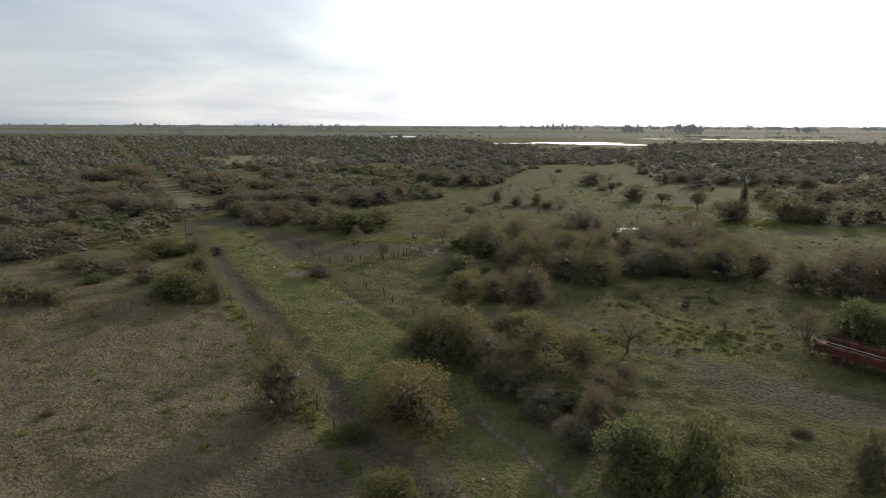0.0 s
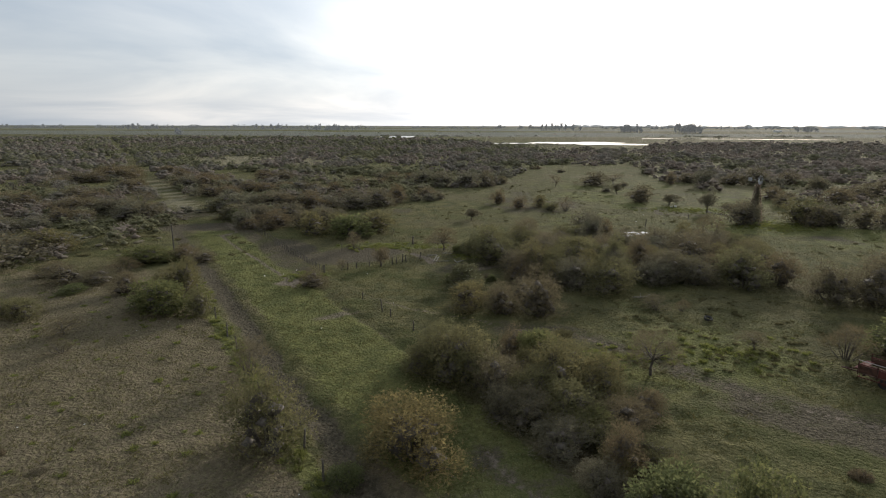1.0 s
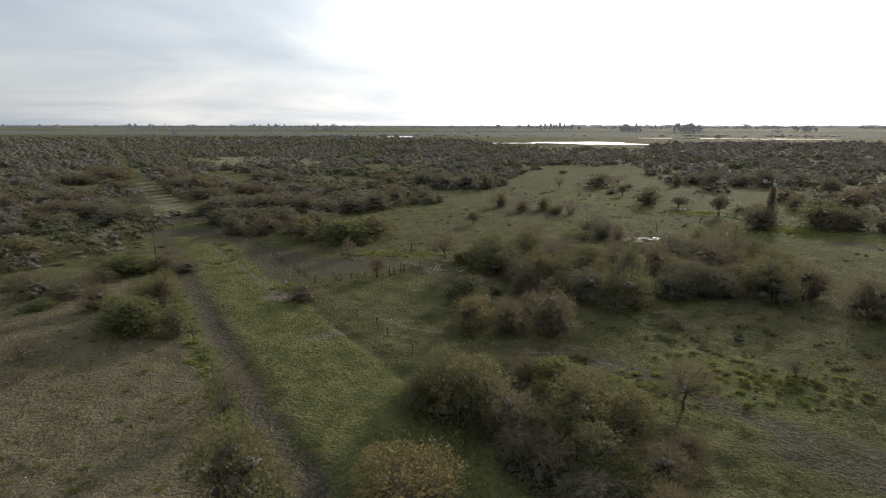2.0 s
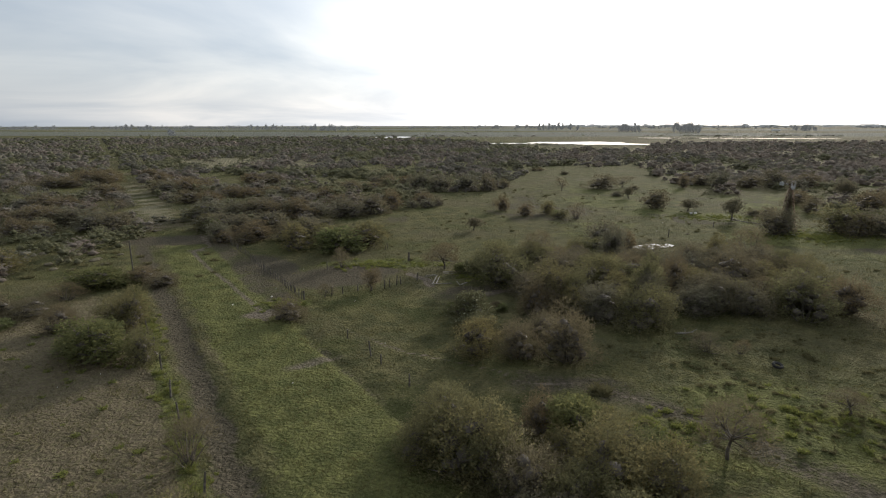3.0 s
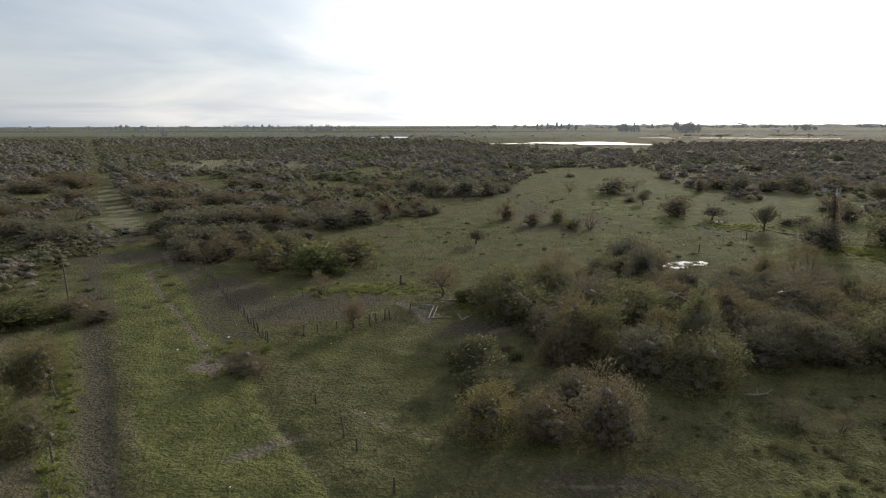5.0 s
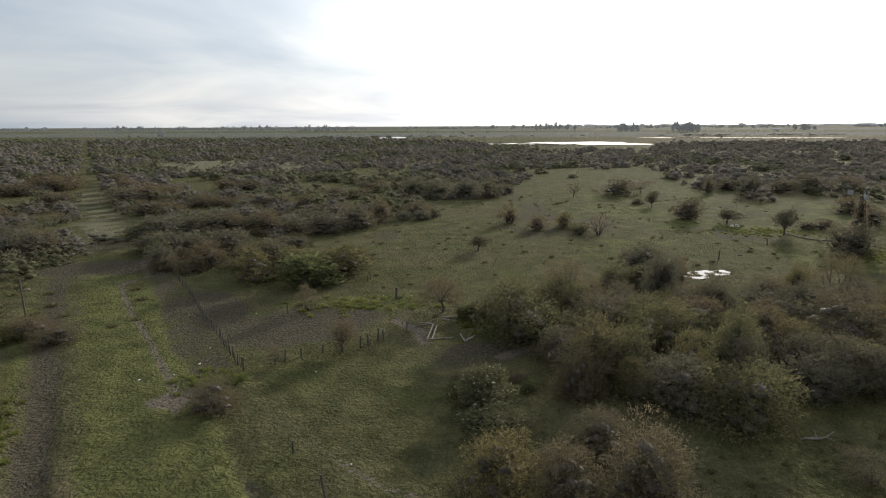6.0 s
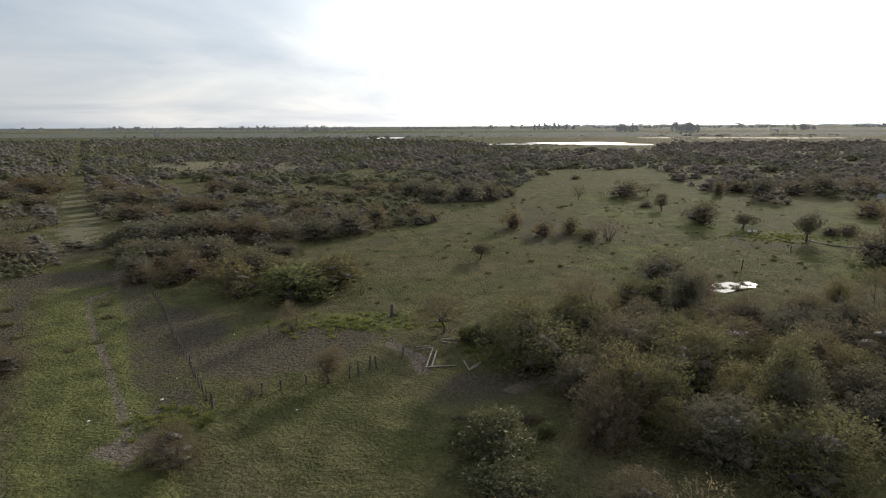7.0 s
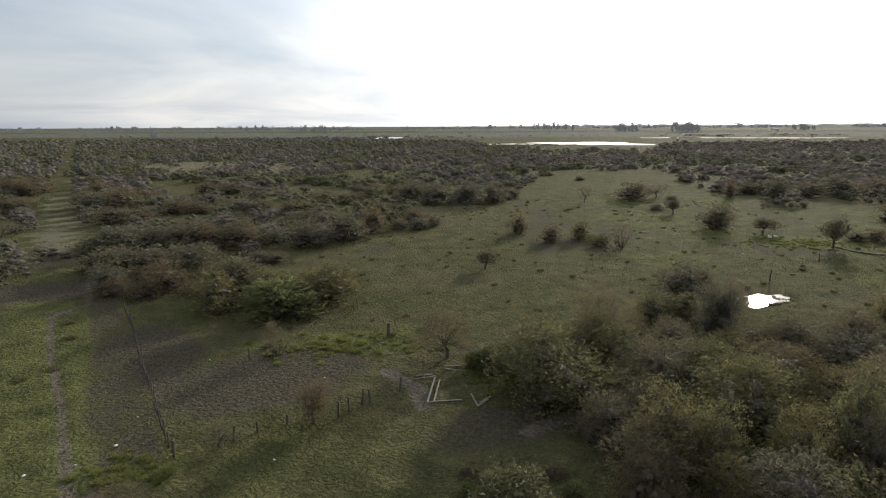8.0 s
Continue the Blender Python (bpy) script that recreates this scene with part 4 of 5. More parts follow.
shrub(GREY, 113.9, 181.8, 7.9, 4.0)
shrub(GREY, 122.4, 190.1, 9.4, 4.1)
shrub(GREY, 129.1, 191.2, 9.4, 5.1)
shrub(GREY, 88.7, 180.3, 7.5, 3.7)
shrub(GREY, 94.6, 182.9, 5.2, 2.1)
shrub(DEAD, -125.1, 180.9, 7.0, 4.5)
shrub(OLIVE, 9.6, 57.9, 3.6, 2.0)
shrub(GREEN, 11.1, 56.5, 3.4, 1.7)
shrub(OLIVE, 8.1, 59.1, 3.4, 2.2)
shrub(GREEN, -2.1, 85.4, 1.7, 1.1)
shrub(LOW, -1.0, 87.4, 1.5, 0.9)
shrub(PALE, -0.1, 83.7, 1.8, 1.2)
shrub(GREEN, 1.3, 87.4, 1.4, 0.9)
shrub(LOW, 0.7, 84.5, 1.5, 0.9)
shrub(LOW, 3.1, 88.1, 1.7, 0.9)
shrub(GREEN, -1.2, 103.8, 2.6, 1.6)
shrub(PALE, 0.4, 102.9, 2.0, 1.2)
shrub(GREEN, 3.7, 86.2, 1.5, 1.0)
shrub(LOW, -2.1, 88.0, 1.4, 0.8)

for wx, wy, ww, wh in ((5.0, 47.0, 4.6, 3.2), (8.6, 47.6, 4.8, 3.6), (11.8, 46.2, 4.8, 2.7), (9.4, 44.2, 4.6, 2.3), (12.6, 43.4, 3.8, 1.8), (5.8, 50.0, 4.4, 3.8), (3.4, 47.8, 3.8, 2.8)):
    shrub(OLIVE if wh > 3.3 or wh < 2.5 else GREY if wx > 11 else DARK, wx, wy, ww, wh)
edge_rng = random.Random(31)
for _ in range(22):
    along = edge_rng.random()
    ex, ey = 5.0 + 8.5 * along + edge_rng.gauss(0, 1.4), 51.5 - 9.5 * along + edge_rng.gauss(0, 1.4)
    ew = edge_rng.uniform(1.6, 3.2)
    shrub(edge_rng.choice((GREEN, OLIVE, OLIVE, LOW, GREY)), ex, ey, ew, ew * edge_rng.uniform(0.5, 0.75))

# the thicket between the trail and the pool closes up with more of the same
thick_rng = random.Random(8)
for _ in range(400):
    tx, ty = thick_rng.uniform(4, 46), thick_rng.uniform(80, 118)
    if ty < 84 + 0.10 * (tx - 4) or ty > 106 + 0.16 * (tx - 4) or (abs(tx - 33) < 8 and ty > 112) or ty < 96 - 2.4 * (tx - 4):
        continue
    if all(math.hypot(tx - px, ty - py) > 0.52 * pw for px, py, pw in planted) and len(planted) < 345:
        shrub(thick_rng.choice((GREY, OLIVE, OLIVE, DARK)), tx, ty, thick_rng.uniform(4.0, 6.5), thick_rng.uniform(2.8, 4.6))


# ---- scrub that nobody could count: joined clumps ----
GOLD = (1 + math.sqrt(5)) / 2
ICO_V = [Vector(v).normalized() for v in ((-1, GOLD, 0), (1, GOLD, 0), (-1, -GOLD, 0), (1, -GOLD, 0), (0, -1, GOLD), (0, 1, GOLD), (0, -1, -GOLD), (0, 1, -GOLD), (GOLD, 0, -1), (GOLD, 0, 1), (-GOLD, 0, -1), (-GOLD, 0, 1))]
ICO_F = [(a, b, c) for a, b, c in itertools.combinations(range(12), 3) if max((ICO_V[a] - ICO_V[b]).length, (ICO_V[b] - ICO_V[c]).length, (ICO_V[a] - ICO_V[c]).length) < 1.1]
ICO_F = [(a, b, c) if (ICO_V[b] - ICO_V[a]).cross(ICO_V[c] - ICO_V[a]).dot(ICO_V[a]) > 0 else (a, c, b) for a, b, c in ICO_F]


def clump_template(seed, lobes_n, leaves, leaf_len, leaf_wid, dense=0.9):
    """A low thorn bush seen from afar: close-grown rounded boughs fringed with fine sprays."""
    r = random.Random(seed)
    lobes = make_lobes(r, lobes_n, 0.03, 0.9)
    t = Tris()
    for c, rad, flat in lobes:
        n = len(t.v)
        spin = Matrix.Rotation(r.uniform(0, 6.28), 3, "Z") @ Matrix.Rotation(r.uniform(0, 3.14), 3, "X")
        swell = rad * dense * 1.25
        for v in ICO_V:
            q = spin @ v
            t.v.append(c + Vector((q.x, q.y, q.z * 0.9)) * swell * r.uniform(0.72, 1.22))
        t.f += [(n + i, n + j, n + k) for i, j, k in ICO_F if (spin @ (ICO_V[i] + ICO_V[j] + ICO_V[k])).z > -0.7]
    for _ in range(leaves):
        c, rad, flat = r.choice(lobes)
        d = unit(r)
        d.z = abs(d.z) if r.random() < 0.7 else d.z
        p = c + d * rad * dense * 1.25 * r.uniform(0.85, 1.15)
        t.leaf(p, (d + Vector((0, 0, 0.4)) + unit(r) * 0.6).normalized(), leaf_len * r.uniform(0.6, 1.4), leaf_wid * r.uniform(0.6, 1.4), r)
    return np.array([tuple(v) for v in t.v], np.float32), np.array(t.f, np.int32)


def bush_template(seed, lobes_n, leaves):
    """A thorn bush at middle distance, leafy right through."""
    r = random.Random(seed)
    t = make_crown(r, make_lobes(r, lobes_n, 0.03, 0.9), leaves, leaves // 5, 0.062, 0.038, 0.0, 0.62)
    return np.array([tuple(v) for v in t.v], np.float32), np.array(t.f, np.int32)


def scatter(name, label, spots, templates, material, category="scrub"):
    """One mesh of many clumps. spots: x, y, z, wide, tall, tint."""
    vs, fs, ts, n = [], [], [], 0
    r = np.random.default_rng(17)
    for x, y, z, w, h, tint in spots:
        v, f = templates[r.integers(len(templates))]
        a = r.uniform(0, 6.28)
        c, s = math.cos(a), math.sin(a)
        q = np.empty_like(v)
        q[:, 0] = x + w * (c * v[:, 0] - s * v[:, 1])
        q[:, 1] = y + w * (s * v[:, 0] + c * v[:, 1])
        q[:, 2] = z + h * v[:, 2]
        vs.append(q)
        fs.append(f + n)
        ts.append(np.full(len(v), tint, np.float32))
        n += len(v)
    me = tri_mesh(name, np.concatenate(vs), np.concatenate(fs), material, np.concatenate(ts))
    me.polygons.foreach_set("use_smooth", [True] * len(me.polygons))
    return tagged(new(name, me), label, category, kind="stuff")


def meadow_edge(x):
    """How far the open meadow reaches before the scrub begins."""
    return np.interp(x, [-130, -100, -72, -56, -36, -22, -6, 9, 20, 32, 45, 85, 86, 140, 200], [108, 114, 120, 128, 146, 166, 204, 206, 255, 300, 325, 292, 226, 224, 215])


def scrub_end(x, y):
    """The far rim of the scrub, by the way it is seen."""
    return np.interp(x / y, [-1.0, -0.8, -0.22, 0.015, 0.06, 0.12, 0.28, 0.32, 0.5, 1.0], [760, 790, 880, 700, 560, 495, 500, 640, 640, 640])


def scrub_spots(y0, y1, spacing, wide, seed, keep):
    r = np.random.default_rng(seed)
    n = int((y1 - y0) * 0.85 * (y1 + y0) / spacing ** 2)
    y = np.sqrt(r.uniform(y0 ** 2, y1 ** 2, n))
    x = r.uniform(-0.86, 0.86, n) * (y + 25)
    u = lane_u(x, y)
    tight = np.clip((y - 120) / 45, 0, 1)
    mid_u = np.interp(y, [130, 158, 229, 342, 645], [-12.0, -11.3, -12.6, -15.4, -17.0])
    half = 7.0 - 1.5 * tight - 3.0 * (value_noise(x, y, 13, 81) - 0.35)
    lane = (np.abs(u - mid_u) < half) & (value_noise(x, y, 11, 83) > 0.10)
    dens = value_noise(x, y, 26, 31) * 0.45 + value_noise(x, y, 7, 32) * 0.55
    tan_gap = blob(x, y, -140, 352, 26, 38, 0.5, 0.4) + blob(x, y, -82, 330, 12, 22, 0, 0.4)
    side = (x > 75) & (y > 150)
    ok = (~lane) & (dens > 1 - keep) & (y > np.where(side, 224, meadow_edge(x))) & (y < scrub_end(x, y)) & (r.random(n) > tan_gap * 0.9)
    x, y = x[ok], y[ok]
    px = np.array([p[0] for p in planted])
    py = np.array([p[1] for p in planted])
    out = []
    for a, b in zip(x, y):
        if b < 260 and np.min(np.hypot(px - a, py - b)) < 3.4:
            continue
        w = wide[0] + (wide[1] - wide[0]) * r.random() ** 1.4
        # past x 60 the tint drops towards the paler brown, painting in haze
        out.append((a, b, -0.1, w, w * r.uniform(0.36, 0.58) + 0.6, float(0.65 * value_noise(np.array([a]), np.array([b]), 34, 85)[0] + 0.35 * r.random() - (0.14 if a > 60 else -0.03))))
    return out


close_t = [bush_template(60 + i, 11, 400) for i in range(8)]
near_t = [clump_template(i, 6, 80, 0.076, 0.044, 0.84) for i in range(8)]
mid_t = [clump_template(20 + i, 4, 18, 0.115, 0.066, 0.95) for i in range(8)]
far_t = [clump_template(40 + i, 3, 4, 0.16, 0.10, 1.1) for i in range(8)]
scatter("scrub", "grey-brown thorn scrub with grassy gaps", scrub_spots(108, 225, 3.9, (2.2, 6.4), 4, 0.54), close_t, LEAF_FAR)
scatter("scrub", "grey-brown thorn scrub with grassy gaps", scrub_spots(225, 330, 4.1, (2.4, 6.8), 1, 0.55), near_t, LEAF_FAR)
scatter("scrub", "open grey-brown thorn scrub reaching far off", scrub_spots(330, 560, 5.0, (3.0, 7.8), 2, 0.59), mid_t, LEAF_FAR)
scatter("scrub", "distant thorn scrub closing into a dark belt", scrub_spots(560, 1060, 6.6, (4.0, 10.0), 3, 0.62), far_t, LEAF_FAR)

# scattered bushes on the wide pasture past the windmill and behind the far fence
side_r = np.random.default_rng(9)
side_spots = []
for _ in range(90):
    sx, sy = side_r.uniform(80, 170), side_r.uniform(118, 222)
    if min(math.hypot(sx - p[0], sy - p[1]) for p in planted) > 6 and value_noise(np.array([sx]), np.array([sy]), 18, 44)[0] > 0.42:
        side_spots.append((sx, sy, -0.1, side_r.uniform(5, 9), side_r.uniform(3, 5), side_r.random()))
for _ in range(130):
    sx, sy = side_r.uniform(-150, -62), side_r.uniform(80, 150)
    if sy > 60 - 0.45 * sx and sx > -0.85 * (sy + 20) and min(math.hypot(sx - p[0], sy - p[1]) for p in planted) > 5:
        side_spots.append((sx, sy, -0.1, side_r.uniform(4, 8), side_r.uniform(2.2, 4), side_r.random()))
scatter("scrub", "loose thorn bushes on rough grazing", side_spots, close_t, LEAF_FAR)


# ---- grass tufts ----
def tuft_template(seed, blades, wide):
    r = random.Random(seed)
    t = Tris()
    for _ in range(blades):
        p = Vector((r.uniform(-0.5, 0.5) * wide, r.uniform(-0.5, 0.5) * wide, -0.1))
        t.twig(p, p + Vector((r.uniform(-0.7, 0.7), r.uniform(-0.7, 0.7), r.uniform(0.6, 1.1))), r.uniform(0.12, 0.24), r)
    return np.array([tuple(v) for v in t.v], np.float32), np.array(t.f, np.int32)


tufts_t = [tuft_template(i, 6, 1.6) for i in range(6)]
N_TUFT = 50000
tr = np.random.default_rng(12)
ty = 28 + 130 * tr.random(N_TUFT) ** 1.3
tx = tr.uniform(-0.80, 0.80, N_TUFT) * (ty + 4)
tm = marks(tx, ty)
patch = value_noise(tx, ty, 4.5, 51) * 0.5 + value_noise(tx, ty, 1.6, 52) * 0.5
good = (patch > 0.38 + 0.45 * np.maximum(tm["soil"], tm["path"]) + 0.08 * tm["dry"]) & (blob(tx, ty, *PUDDLE[:2], PUDDLE[2] * 1.3, PUDDLE[3] * 1.3, PUDDLE[4], 0.1) < 0.5)
tx, ty = tx[good], ty[good]
tz = height(tx, ty)
ts_ = tr.uniform(0.10, 0.20, len(tx)) * (1 + 0.9 * (tr.random(len(tx)) > 0.90))
scatter("grass", "short grazed turf with scattered tufts", zip(tx, ty, tz, ts_ * 1.1, ts_, tr.random(len(tx))), tufts_t, GRASS_BLADE, "grass")

# tall tussocks and small mounds standing out of the meadow
mr = np.random.default_rng(77)
mound_spots = []
mound_t = [tuft_template(60 + i, 60, 1.0) for i in range(4)]
for _ in range(300):
    a, b = mr.uniform(-30, 75), mr.uniform(104, 215)
    if b < meadow_edge(np.array([a]))[0] - 3 and min(math.hypot(a - p[0], b - p[1]) for p in planted) > 2:
        s = mr.uniform(0.18, 0.42)
        mound_spots.append((a, b, ground_z(a, b), s * 1.7, s, mr.random()))
for _ in range(420):
    a, b = mr.uniform(12, 40), mr.uniform(56, 80)
    if value_noise(np.array([a]), np.array([b]), 5.0, 70)[0] < 0.5:
        continue
    s = mr.uniform(0.10, 0.26)
    mound_spots.append((a, b, ground_z(a, b), s * 1.8, s, mr.random()))
for _ in range(24):
    a, b = mr.uniform(-66, -36), mr.uniform(96, 118)
    s = mr.uniform(0.3, 0.6)
    mound_spots.append((a, b, ground_z(a, b), s * 2.0, s, mr.random()))
for a, b in ((10.2, 65.3), (10.7, 65.6), (10.5, 65.1), (10.9, 65.2), (10.4, 65.8)):
    mound_spots.append((a, b, ground_z(a, b), 1.1, 0.6, mr.random()))
for _ in range(34):
    a, b = mr.uniform(30.0, 37.0), mr.uniform(121.8, 125.4)
    mound_spots.append((a, b, -0.12, 0.5, 0.22, mr.random()))
scatter("tussocks", "dark tussocks dotted over the meadow", mound_spots, mound_t, TUSSOCK, "tussocks")


tuft_spots = []
for _ in range(120):
    b = mr.uniform(36, 78)
    a = -24.5 - 0.652 * (b - 59.5) - mr.uniform(0, 30)
    s = mr.uniform(0.08, 0.24)
    tuft_spots.append((a, b, ground_z(a, b), s * 2.6, s, mr.random()))
scatter("grass_tufts", "yellow-green tufts dotted over the dry field", tuft_spots, mound_t, WEED, "grass")

# fresh weeds in damp places: by the well, along the lane fence and the pool
weed_spots = []
for cx, cy, rx, ry, n in ((66.5, 133.5, 8.0, 6.0, 230), (57.0, 156.5, 11.0, 5.0, 110), (-21.5, 57.0, 0.0, 0.0, 170), (24.0, 61.0, 8.0, 4.0, 90), (-16.0, 107.5, 7.0, 3.0, 70), (1.5, 101.0, 4.0, 2.0, 50), (13.5, 60.0, 6.0, 3.0, 60), (-22.6, 87.6, 2.6, 2.2, 70), (-12.0, 108.5, 9.0, 3.0, 70)):
    for _ in range(n):
        if rx:
            a, b = cx + mr.normal(0, rx * 0.5), cy + mr.normal(0, ry * 0.5)
        else:
            b = mr.uniform(34, 84)
            a = -22.0 - 0.652 * (b - 59.5) + mr.normal(0, 0.7)
        s = mr.uniform(0.14, 0.36)
        weed_spots.append((a, b, ground_z(a, b), s * 1.7, s, mr.random()))
scatter("weeds", "fresh bright green weeds in damp ground", weed_spots, mound_t, WEED, "weeds")


# ---- far plain ----
def grove_template(seed, leaves=130):
    r = random.Random(seed)
    t = Tris()
    lobes = [(Vector((r.uniform(-0.3, 0.3), r.uniform(-0.3, 0.3), r.uniform(0.2, 0.85))), r.uniform(0.14, 0.24), 1.0) for _ in range(7)]
    t = make_crown(r, lobes, leaves, 0, 0.20, 0.16, 0.0, 0.8)
    t.limb(Vector((0, 0, -0.02)), Vector((0, 0, 0.6)), 0.04, 0.02, 4)
    return np.array([tuple(v) for v in t.v], np.float32), np.array(t.f, np.int32)


grove_t = [grove_template(i) for i in range(5)]
row_t = [grove_template(9 + i, 14) for i in range(5)]
hr = np.random.default_rng(6)
far_spots = []
for k in range(1100):
    ang = hr.uniform(-0.95, 0.95)
    yy = hr.uniform(2300, 3300)
    if value_noise(np.array([ang * 40.0 + 90]), np.array([2.0]), 1.4, 61)[0] < 0.36:
        continue
    far_spots.append((ang * yy, yy, 0, hr.uniform(8, 26), hr.choice((3.5, 5, 6, 8, 10, 15)) * hr.uniform(0.8, 1.2), hr.random()))
scatter("distant_trees", "rows of trees along the far plain, haze painted as glow", far_spots, row_t, FAR_GROVE_HAZE, "trees")
for name, label, cx, cy, wx, n, h0, h1 in (
        ("grove", "dark clump of tall trees on the plain", 403, 1500, 34, 16, 11, 19), ("grove", "dark clump of tall trees on the plain", 487, 1366, 30, 14, 11, 19),
        ("grove", "long low windbreak of trees on the plain", -440, 1795, 70, 20, 10, 17), ("grove", "small square clump of trees on the plain", 917, 1653, 24, 10, 9, 14),
        ("grove", "row of thin trees beside the far groves", 300, 1900, 60, 12, 10, 20), ("grove", "single dark trees beyond the scrub", -548, 1087, 3, 3, 8, 12),
        ("grove", "far farm trees on the plain", -1180, 2050, 60, 14, 9, 16), ("grove", "far farm trees on the plain", -720, 2100, 60, 12, 9, 16)):
    spots = [(cx + hr.normal(0, wx * 0.6), cy + hr.normal(0, wx * 0.3), 0, hr.uniform(5, 11), hr.uniform(h0 * 0.6, h1) * 1.15, hr.random()) for _ in range(int(n * 1.4))]
    scatter(name, label, spots, grove_t, FAR_GROVE_HAZE, "trees")
dots = []
for _ in range(110):
    yy = hr.uniform(900, 2100)
    dots.append((hr.uniform(-0.8, 0.85) * yy, yy, 0, hr.uniform(4, 10), hr.uniform(1.5, 3.5), hr.random()))
for _ in range(60):
    dots.append((hr.uniform(30, 110), hr.uniform(598, 650), 0, hr.uniform(3, 9), hr.uniform(0.5, 1.3), hr.random()))
for _ in range(70):
    dots.append((hr.uniform(-200, 900), hr.uniform(1000, 1030), 0, hr.uniform(8, 20), hr.uniform(1.5, 3.2), hr.random()))
scatter("far_bushes", "scattered low bushes on the far plain", dots, far_t, LEAF_FAR, "bushes")
# low rise closing the view on the sunny side
ridge = [(500 + 45 * i + hr.normal(0, 20), 3600 - 15 * i + hr.normal(0, 60), 0, hr.uniform(60, 180), hr.uniform(8, 19), hr.random()) for i in range(70)]
scatter("distant_woods", "woods on the skyline, paled by a painted haze glow", ridge, far_t, SKYLINE_HAZE, "woods")

shed = thing("farm_shed", 820, 1624, label="white farm shed far off on the plain", category="shed")
bm = bmesh.new()
beam(bm, (-10, 0, 1.6), (10, 0, 1.6), 7, 3.2)
part("wall", bm, WHITEWASH, shed)
bm = bmesh.new()
for s in (-1, 1):
    beam(bm, (0, s * 3.9, 3.3), (0, 0, 4.6), 21.5, 0.15)
part("roof", bm, SHEET, shed)


# ---- fences ----
def fence(label, posts, wires=4, tall=1.25, sway=6, seed=1, thick=0.075, wood=OLD_WOOD):
    """Weathered posts strung with wire."""
    r = random.Random(seed)
    f = thing("fence", posts[0][0], posts[0][1], label=label, category="fence")
    ox, oy = posts[0][:2]
    tops = []
    for p in posts:
        x, y = p[:2]
        h = p[2] if len(p) > 2 else tall
        z = ground_z(x, y)
        lean = Vector((r.gauss(0, 1), r.gauss(0, 1), 0)) * math.tan(radians(sway)) * h * 0.6
        base, top = Vector((x - ox, y - oy, z - 0.25)), Vector((x - ox, y - oy, z + h)) + lean
        mid_p = base.lerp(top, 0.5) + Vector((r.gauss(0, 0.02), r.gauss(0, 0.02), 0))
        bm = bmesh.new()
        rod(bm, base, mid_p, thick * r.uniform(0.95, 1.2), thick, 7)
        rod(bm, mid_p, top, thick, thick * r.uniform(0.75, 0.95), 7)
        part("post", bm, wood, f)
        tops.append((base, top))
    for k in range(wires):
        bm = bmesh.new()
        s = 0.35 + 0.6 * k / max(1, wires - 1)
        for (a, b), (c, d) in zip(tops, tops[1:]):
            p, q = a.lerp(b, s), c.lerp(d, s)
            m = p.lerp(q, 0.5) - Vector((0, 0, 0.03))
            rod(bm, p, m, 0.003, None, 3)
            rod(bm, m, q, 0.003, None, 3)
        part("wire", bm, WIRE, f)
    return f


pen_row = [(-20.8, 89.6), (-21.7, 90.8), (-22.7, 92.2), (-23.6, 93.5), (-24.5, 94.9), (-26.2, 97.5), (-28.0, 99.9), (-30.3, 103.2), (-33.5, 108.2), (-36.2, 112.3), (-39.3, 116.7), (-43.0, 121.9)]
pen_posts = []
for (ax, ay), (bx, by) in zip(pen_row, pen_row[1:]):
    gaps = max(2, round(math.hypot(bx - ax, by - ay) / 1.15))
    pen_posts += [(ax + (bx - ax) * k / gaps, ay + (by - ay) * k / gaps, 1.12 if k == 0 else 0.92 + 0.13 * ((k * 7) % 3)) for k in range(gaps)]
fence("row of close-set grey fence posts along the bare pen", pen_posts + [pen_row[-1]], tall=1.1, sway=8, seed=3, thick=0.06)
fence("old wire fence with leaning posts across the pen", [(-20.6, 89.3, 1.2), (-17.7, 91.5, 1.2), (-16.5, 92.6, 0.9), (-14.7, 93.7, 0.8), (-11.3, 94.7, 1.3), (-10.8, 95.9, 1.1), (-10.0, 96.7, 1.35), (-9.4, 97.0, 1.1), (-7.4, 99.0, 1.2)], sway=9, seed=4, thick=0.085)
fence("wire fence with grey posts beside the lane", [(-33.8, 77.3), (-30.6, 72.5), (-27.6, 68.3), (-24.2, 63.2), (-21.8, 59.7), (-19.0, 55.5), (-15.8, 50.8), (-12.7, 46.2), (-10.3, 42.6), (-8.1, 39.2), (-5.5, 35.0)], tall=1.5, seed=5)
fence("sparse old wire fence along the ditch", [(-12.6, 76.7, 1.0), (-9.4, 72.1, 1.5), (-8.2, 70.4, 1.0), (-5.2, 65.9, 1.1), (-2.6, 62.0, 1.1), (0.4, 57.4, 1.1)], sway=8, seed=6)
fence("broken fence with thin posts behind the pen", [(-21.4, 104.8, 1.2), (-14.6, 118.6, 0.9), (-14.2, 119.4, 1.2)], wires=2, sway=8, seed=7, thick=0.06)


def lone_post(x, y, h, thick, label, seed, wood=OLD_WOOD, name="fence_post"):
    r = random.Random(seed)
    z = ground_z(x, y)
    bm = bmesh.new()
    top = Vector((r.gauss(0, 0.04), r.gauss(0, 0.04), h))
    rod(bm, (0, 0, -0.25), top * 0.5, thick * 1.08, thick, 8)
    rod(bm, top * 0.5, top, thick, thick * 0.88, 8)
    me = bpy.data.meshes.new(name)
    bm.to_mesh(me)
    bm.free()
    me.materials.append(wood)
    ob = new(name, me)
    ob.matrix_basis = pose(x, y, z)
    return tagged(ob, label, "post")


